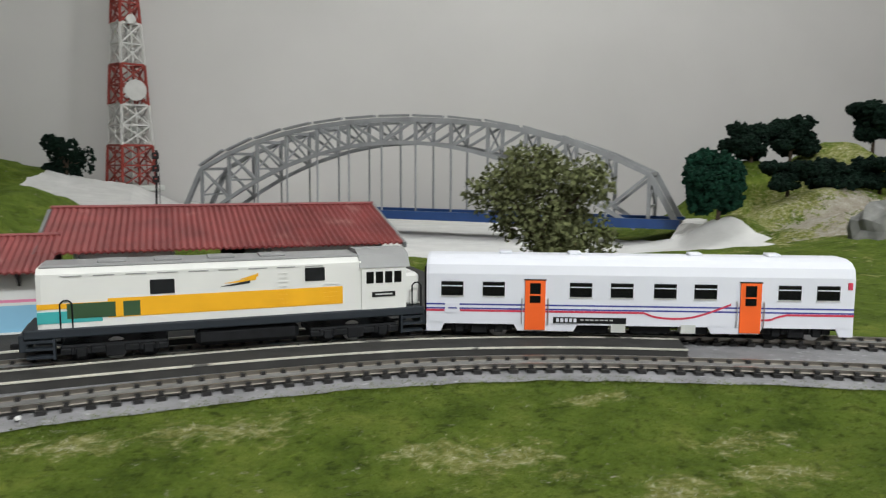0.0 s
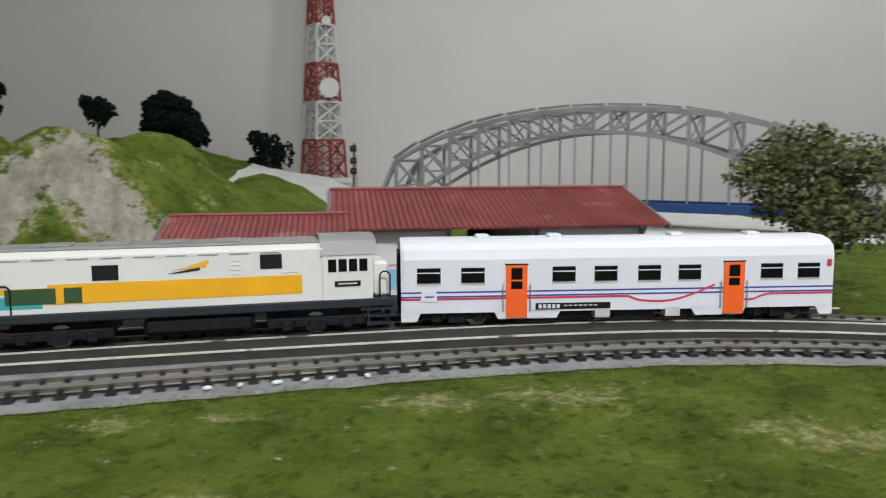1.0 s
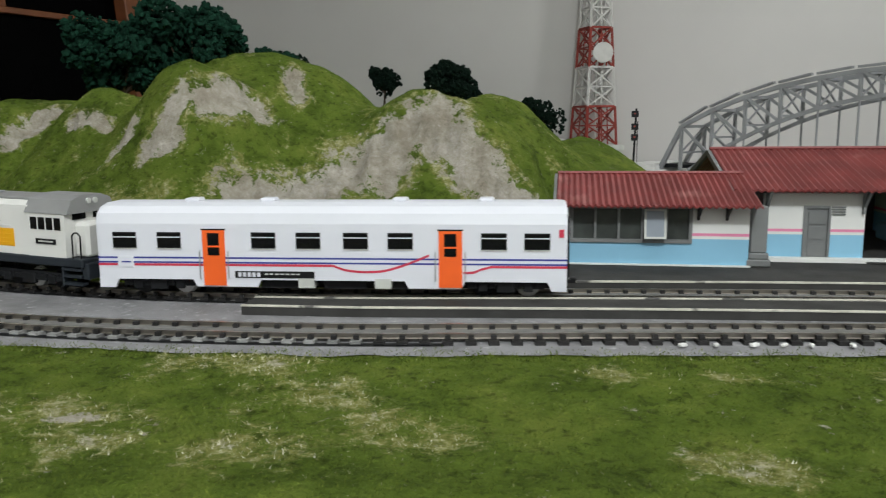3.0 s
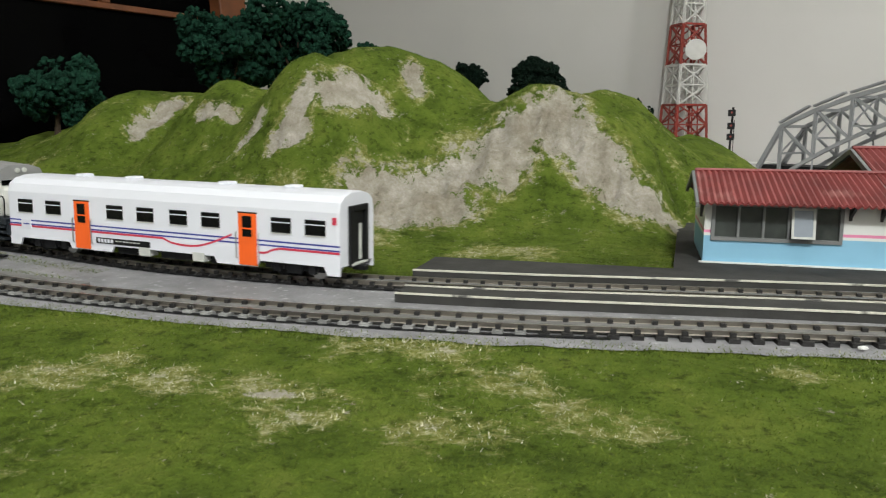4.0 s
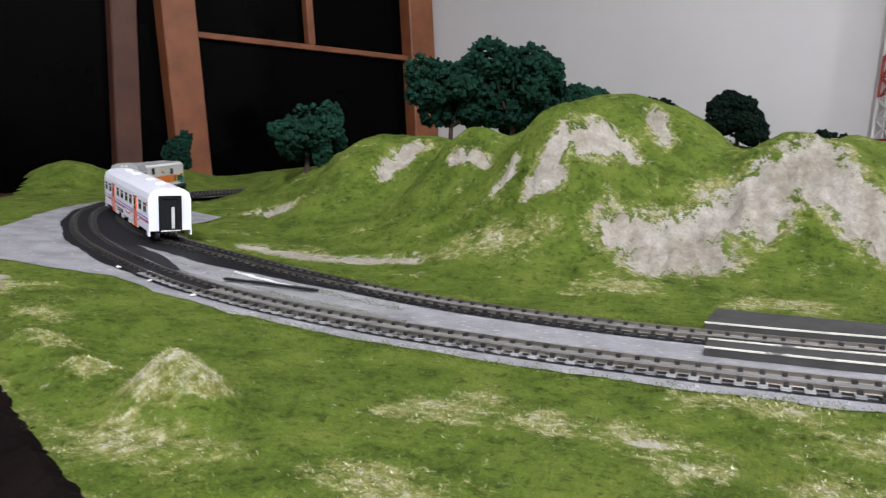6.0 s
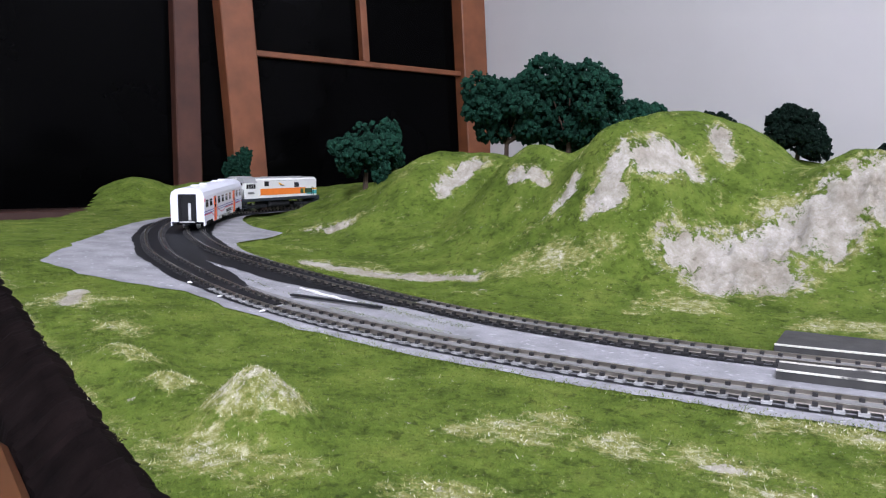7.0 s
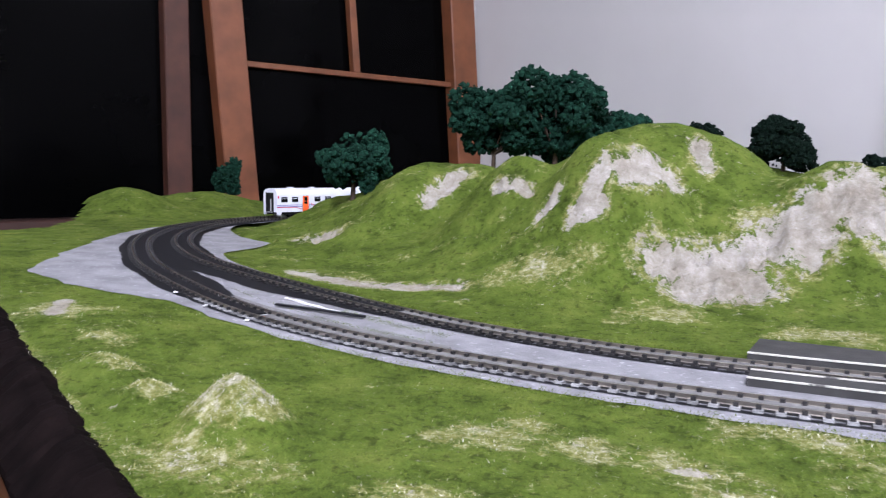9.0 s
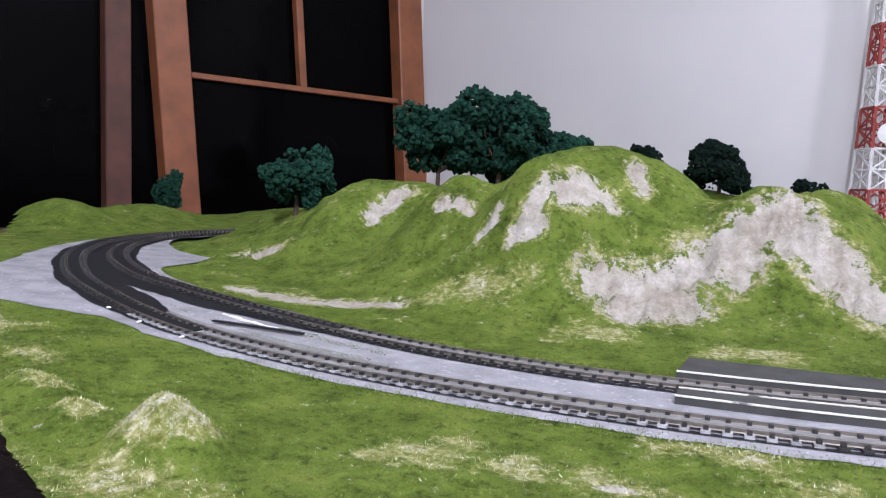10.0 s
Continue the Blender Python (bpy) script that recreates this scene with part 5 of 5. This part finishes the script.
# ---- the arch bridge ----


def bridge():
    A, B = Vector((0.332, 1.418, 0)), Vector((1.10, 0.715, 0))
    L = (B - A).length
    d = (B - A).normalized()
    t = thing("arch_bridge", Matrix(((d.x, -d.y, 0, A.x), (d.y, d.x, 0, A.y), (0, 0, 1, -0.016), (0, 0, 0, 1))), "grey steel truss arch model bridge with a navy blue girder", "bridge")
    n = 14
    wid = 0.085

    def top(u):
        v = 2 * u - 1
        return 0.190 - 0.128 * v * v * (0.72 + 0.28 * v * v)

    def low(u):
        v = 2 * u - 1
        return max(0.0, 0.147 * (1 - (v / 0.86) ** 2))

    us = [0.05 + 0.90 * i / (n - 1) for i in range(n)]
    for y in (0.0, wid):
        part("end_post", bar(bmesh.new(), (0, y, 0.0), (us[0] * L, y, top(us[0])), 0.008, 0.009), M_STEEL, t)
        part("end_post", bar(bmesh.new(), (L, y, 0.0), (us[-1] * L, y, top(us[-1])), 0.008, 0.009), M_STEEL, t)
        for a, b in zip(us[:-1], us[1:]):
            part("top_chord", bar(bmesh.new(), (a * L, y, top(a)), (b * L, y, top(b)), 0.008, 0.008), M_STEEL, t)
        vs = [0.07 + 0.86 * i / 24 for i in range(25)]
        for a, b in zip(vs[:-1], vs[1:]):
            part("arch_chord", bar(bmesh.new(), (a * L, y, low(a)), (b * L, y, low(b)), 0.007, 0.007), M_STEEL, t)
        for i, u in enumerate(us):
            part("post", bar(bmesh.new(), (u * L, y, low(u)), (u * L, y, top(u)), 0.006), M_STEEL, t)
            if low(u) > 0.01:
                part("hanger", rod(bmesh.new(), (u * L, y, 0.0), (u * L, y, low(u)), 0.0022, 6), M_STEEL, t)
            if i + 1 < n:
                v = us[i + 1]
                a, b = ((u, top(u)), (v, low(v))) if u + v < 1 else ((u, low(u)), (v, top(v)))
                part("diagonal", bar(bmesh.new(), (a[0] * L, y, a[1]), (b[0] * L, y, b[1]), 0.0048), M_STEEL, t)
        part("girder", boxm(0.30 * L, L, y - 0.005, y + 0.005, 0.001, 0.017), M_NAVY, t, "navy blue deck girder")
    for i, u in enumerate(us):
        bm = bmesh.new()
        z1, z0 = top(u), max(low(u), top(u) - 0.055)
        bar(bm, (u * L, 0, z1), (u * L, wid, z1), 0.006)
        bar(bm, (u * L, 0, z0), (u * L, wid, z0), 0.004)
        bar(bm, (u * L, 0, z0), (u * L, wid, z1), 0.003)
        bar(bm, (u * L, 0, z1), (u * L, wid, z0), 0.003)
        part("cross_frame", bm, M_STEEL, t)
        if i + 1 < n:
            v = us[i + 1]
            bm = bmesh.new()
            bar(bm, (u * L - 0.006, 0.002, top(u) + 0.008), (v * L - 0.016, 0.002, top(v) + 0.008), 0.010, 0.004)
            part("walkway", bm, M_STEEL, t)
    part("deck", boxm(0.0, L, 0.005, wid - 0.005, 0.004, 0.012), M_UNDER, t)
    for x0, x1 in ((-0.06, 0.0), (L + 0.002, L + 0.036)):
        bm = bmesh.new()
        rows = []
        for z, g in ((-0.07, 0.035), (-0.02, 0.012), (0.014, 0.0)):
            rows.append([(x0 - g, -0.02 - g, z), (x1 + g, -0.02 - g, z), (x1 + g, wid + 0.02 + g, z), (x0 - g, wid + 0.02 + g, z)])
        loft(bm, rows, True, True)
        bmesh.ops.subdivide_edges(bm, edges=bm.edges[:], cuts=3, use_grid_fill=True)
        for v in bm.verts:
            v.co += Vector((random.uniform(-1, 1), random.uniform(-1, 1), random.uniform(-0.6, 0.2))) * 0.004
        bmesh.ops.recalc_face_normals(bm, faces=bm.faces)
        part("abutment", bm, M_PLASTER, t, "white raw plaster abutment")
    return t


bridge()

# ---- the lattice mast ----


def mast():
    x0, y0 = 0.205, 2.05
    zg = float(height(x0, y0))
    t = thing("lattice_mast", pose(x0, y0, 0.022, 0, 0, 28), "tall red and white lattice radio mast with dish antennas", "radio mast")
    part("concrete_base", boxm(-0.068, 0.068, -0.068, 0.068, zg - 0.04, 0.0, 0.004), M_LIGHTGREY, t)

    def half(z):
        return 0.050 - 0.026 * min(z / 0.565, 1.2)

    step = 0.113
    for k in range(7):
        m = M_T_RED if k % 2 == 0 else M_T_WHITE
        z0, z1 = k * step, (k + 1) * step
        a, b = half(z0), half(z1)
        cs = ((-1, -1), (1, -1), (1, 1), (-1, 1))
        zm = (z0 + z1) / 2
        c = half(zm)
        for i in range(4):
            p, q = cs[i], cs[(i + 1) % 4]
            part("leg", bar(bmesh.new(), (p[0] * a, p[1] * a, z0), (p[0] * b, p[1] * b, z1), 0.0065), m, t)
            for w0, za, w1, zz in ((a, z0, c, zm), (c, zm, b, z1)):
                part("brace", bar(bmesh.new(), (p[0] * w0, p[1] * w0, za), (q[0] * w1, q[1] * w1, zz), 0.0038), m, t)
                part("brace", bar(bmesh.new(), (q[0] * w0, q[1] * w0, za), (p[0] * w1, p[1] * w1, zz), 0.0038), m, t)
            part("ring", bar(bmesh.new(), (p[0] * b, p[1] * b, z1), (q[0] * b, q[1] * b, z1), 0.0055), m, t)
            part("girt", bar(bmesh.new(), (p[0] * c, p[1] * c, zm), (q[0] * c, q[1] * c, zm), 0.0040), m, t)
            mid = ((p[0] + q[0]) / 2, (p[1] + q[1]) / 2)
            part("stay", bar(bmesh.new(), (mid[0] * a, mid[1] * a, z0), (mid[0] * b, mid[1] * b, z1), 0.0030), m, t)
    part("ladder", bar(bmesh.new(), (0, -0.010, 0.0), (0, -0.006, 0.72), 0.004), M_LIGHTGREY, t)

    def dish(x, y, z, r, rz, m=M_T_WHITE):
        bm = bmesh.new()
        rows = [[(-0.02 + 0.35 * (q * r) ** 2 / r, q * r * math.cos(u), q * r * math.sin(u)) for u in [2 * math.pi * i / 24 for i in range(24)]] for q in (0.02, 0.5, 0.8, 1.0)]
        loft(bm, rows, True)
        rim = [bm.verts.new((0.006, r * math.cos(2 * math.pi * i / 24), r * math.sin(2 * math.pi * i / 24))) for i in range(24)]
        bm.faces.new(rim)
        rod(bm, (-0.045, 0, 0), (-0.018, 0, 0), 0.005, 8)
        bmesh.ops.recalc_face_normals(bm, faces=bm.faces)
        o = part("dish_antenna", bm, m, t, "round white dish antenna")
        o.matrix_basis = pose(x, y, z, 0, 0, rz)

    dish(-0.004, -0.054, 0.266, 0.029, -118)
    dish(-0.004, -0.043, 0.461, 0.013, -118)
    dish(0.040, 0.030, 0.150, 0.017, 40, M_LIGHTGREY)
    return t


mast()


def rail_signal(x, y, z0, z1):
    t = thing("railway_signal", pose(x, y, z0), "black model railway signal post with three lamp heads", "railway signal")
    part("post", rod(bmesh.new(), (0, 0, 0), (0.004, 0, z1 - z0), 0.0024, 8), M_BLACK, t)
    hh = z1 - z0
    for k in (0.55, 0.72, 0.92):
        bm = bmesh.new()
        box(bm, -0.006, 0.009, -0.006, 0.005, hh * k - 0.008, hh * k + 0.006, None, 0.001)
        part("lamp_head", bm, M_BLACK, t)
        part("lens", rod(bmesh.new(), (0.001, -0.008, hh * k), (0.001, -0.006, hh * k), 0.0022, 10), M_T_RED, t)
    part("ladder", bar(bmesh.new(), (0.008, 0.004, 0), (0.008, 0.004, hh * 0.8), 0.0015), M_BLACK, t)


rail_signal(0.276, 1.44, float(height(0.276, 1.44)), 0.116)

# ---- trees ----


def tree(name, x, y, z_mid, rx, rz, m, label, n=420, clump=0.0075, seed=1, lobes=7, leafy=False):
    rng = random.Random(seed)
    g = float(height(x, y)) - 0.002
    t = thing(name, pose(x, y, g), label, "tree", "model trees")
    zc = z_mid - g
    cen = []
    for i in range(lobes if leafy else int(lobes * 2.4)):
        a = rng.uniform(0, 6.283)
        r = rx * rng.uniform(0.20, 0.80) if leafy else rx * rng.uniform(0.25, 0.80)
        lo, hi = (0.24, 0.42) if leafy else (0.22, 0.40)
        v = rng.uniform(-0.62, 0.68)
        r *= math.sqrt(1 - 0.95 * v * v)
        cen.append((Vector((r * math.cos(a), r * math.sin(a), zc + rz * v)), rx * rng.uniform(lo, hi), rz * rng.uniform(lo, hi)))
    cen.append((Vector((0, 0, zc)), rx * 0.6, rz * 0.7))
    bm = bmesh.new()
    rod(bm, (0, 0, 0), (0.002, 0.001, max(zc * 0.7, 0.01)), 0.05 * rx + 0.0012, 7, 0.03 * rx + 0.0008)
    for c, _, _ in cen[:-1]:
        rod(bm, (0.001, 0, zc * 0.62), c, 0.018 * rx + 0.0005, 5, 0.0004)
    part("trunk", bm, M_TRUNK, t)
    verts, faces = [], []
    ico = bmesh.new()
    bmesh.ops.create_icosphere(ico, subdivisions=1, radius=1.0)
    iv = np.array([v.co[:] for v in ico.verts])
    iface = np.array([[v.index for v in f.verts] for f in ico.faces])
    ico.free()
    nrng = np.random.RandomState(seed)
    if not leafy:
        n, clump = int(n * 4.6), clump * 0.47
    for k in range(n):
        c, r1, r2 = cen[rng.randrange(len(cen))]
        u = rng.uniform(-1, 1)
        a = rng.uniform(0, 6.283)
        w = math.sqrt(1 - u * u)
        q = rng.uniform(0.72, 1.08) if not leafy else rng.uniform(0.4, 1.02)
        p = c + Vector((r1 * w * math.cos(a) * q, r1 * w * math.sin(a) * q, r2 * u * q))
        if leafy:
            s = clump * rng.uniform(0.5, 1.2)
            d1 = Vector((rng.gauss(0, 1), rng.gauss(0, 1), rng.gauss(0, 1))).normalized()
            d2 = d1.cross(Vector((rng.gauss(0, 1), rng.gauss(0, 1), rng.gauss(0, 1)))).normalized()
            o = len(verts)
            verts += [p - d1 * s, p + d2 * s * 0.6, p + d1 * s, p - d2 * s * 0.6]
            faces.append((o, o + 1, o + 2, o + 3))
        else:
            s = clump * rng.uniform(0.55, 1.25)
            o = len(verts)
            jit = iv * (1 + nrng.uniform(-0.45, 0.45, (len(iv), 1))) * s * nrng.uniform(0.7, 1.3, (1, 3))
            verts += [p + Vector(v) for v in jit]
            faces += [tuple(int(i) + o for i in f) for f in iface]
    me = bpy.data.meshes.new("crown")
    me.from_pydata([tuple(v) for v in verts], [], faces)
    me.materials.append(m)
    o = new("crown", me)
    o.parent = t
    return t


DK = "dark blue-green foam foliage model tree on the hill"
KK = "very dark foam foliage model tree on the back ridge"
tree("tree", -0.538, 0.392, 0.116, 0.048, 0.046, M_LEAF_D, "dark blue-green foam foliage model tree on the hillside", 420, 0.0072, 2)
tree("tree", -0.470, 0.655, 0.180, 0.074, 0.058, M_LEAF_D, DK, 800, 0.0085, 3, lobes=9)
tree("tree", -0.385, 0.690, 0.178, 0.088, 0.074, M_LEAF_D, DK, 1100, 0.0085, 4, lobes=11)
tree("tree", -0.300, 0.780, 0.160, 0.052, 0.036, M_LEAF_D, DK, 420, 0.0080, 5)
tree("tree", -0.185, 1.845, 0.184, 0.102, 0.080, M_LEAF_K, KK, 800, 0.0105, 6, lobes=9)
tree("tree", -0.390, 1.850, 0.200, 0.051, 0.053, M_LEAF_K, KK, 300, 0.0090, 7)
tree("tree", 0.055, 1.880, 0.092, 0.069, 0.080, M_LEAF_K, "very dark sparse foam foliage model tree on the back ridge", 300, 0.0090, 8, lobes=6)
tree("tree", -0.670, 1.780, 0.225, 0.098, 0.066, M_LEAF_K, KK, 500, 0.0095, 18)
tree("tree", -1.110, 0.750, 0.092, 0.034, 0.042, M_LEAF_D, "small round dark model tree beyond the bend", 280, 0.0068, 9)
tree("tree", 1.100, 0.622, 0.062, 0.055, 0.056, M_LEAF_D, "round dark green foam model tree by the bridge end", 900, 0.0085, 25, lobes=14)
tree("tree", 1.315, 0.800, 0.132, 0.052, 0.036, M_LEAF_K, "dark foam model tree on the far hill", 520, 0.0085, 11)
tree("tree", 1.406, 0.800, 0.146, 0.060, 0.040, M_LEAF_K, "dark foam model tree on the far hill", 560, 0.0085, 12)
tree("tree", 1.600, 0.790, 0.180, 0.055, 0.050, M_LEAF_K, "dark foam model tree on the far hill", 520, 0.0085, 19)
tree("tree", 1.270, 0.660, 0.074, 0.046, 0.030, M_LEAF_K, "dark foam model bush on the far hill", 420, 0.0080, 13)
tree("tree", 1.360, 0.650, 0.078, 0.050, 0.030, M_LEAF_K, "dark foam model bush on the far hill", 420, 0.0080, 14)
tree("tree", 1.440, 0.630, 0.080, 0.050, 0.030, M_LEAF_K, "dark foam model bush on the far hill", 420, 0.0080, 20)
tree("tree", 0.542, 0.130, 0.066, 0.055, 0.054, M_LEAF_O, "olive leafy model tree with an open crown behind the track", 9500, 0.0023, 15, lobes=20, leafy=True)


def boulder(x, y, z, r, seed):
    rng = random.Random(seed)
    bm = bmesh.new()
    bmesh.ops.create_icosphere(bm, subdivisions=3, radius=r)
    for v in bm.verts:
        v.co *= 1 + 0.28 * noise.noise(v.co * (2.2 / r) + Vector((seed, 0, 0)))
        v.co.z *= 1.25
    o = obj("boulder", bm, M_STONE)
    o.matrix_world = pose(x, y, z)
    tagged(o, "grey cast rock standing on the grass", "rock")


boulder(1.055, 0.292, 0.012, 0.034, 3)

# a brown box under the table's edge
bm = boxm(-0.05, 0.05, -0.06, 0.06, FLOOR_Z, -0.010, 0.003)
o = obj("wooden_cabinet", bm, M_CARDBOARD)
o.matrix_world = pose(-0.240, -0.306, 0, 0, 0, -24.1)
tagged(o, "brown glossy wooden cabinet standing below the table edge", "cabinet")

# ---- the train runs to the far side along the inner track ----
TRAIN = [(0, 0.448), (0.5, 0.531), (1.0, 0.616), (1.5, 0.704), (2.0, 0.792), (2.5, 0.880), (2.7, 0.915), (3.3, 1.018), (3.8, 1.101), (4.0, 1.139), (4.5, 1.238), (5.0, 1.343), (5.5, 1.451), (6.0, 1.557), (6.4, 1.632), (6.9, 1.715), (7.5, 1.812), (8.0, 1.903), (8.5, 1.993), (9.0, 2.086), (9.5, 2.188), (10.0, 2.290)]


def on_track(s, half):
    """A vehicle's pose with its middle at s on the inner track, from its two bogies."""
    a, b = INNER.at(s - half), INNER.at(s + half)
    za, zb = float(base_height(*a)), float(base_height(*b))
    d = b - a
    m = (a + b) / 2
    yaw = math.degrees(math.atan2(d[1], d[0])) + 180
    pitch = math.degrees(math.atan2(zb - za, np.linalg.norm(d)))
    return pose(m[0], m[1], (za + zb) / 2 + RAIL_TOP, 0, pitch, yaw)


def motions():
    ts = np.arange(0, 10.01, 0.25)
    tail = np.interp(ts, [t for t, _ in TRAIN], [s for _, s in TRAIN])
    walk(COACH, [(float(t), on_track(s + COACH_L / 2, 0.082)) for t, s in zip(ts, tail)])
    walk(LOCO, [(float(t), on_track(s + COACH_L + 0.007 + 0.095, 0.057)) for t, s in zip(ts, tail)])


motions()
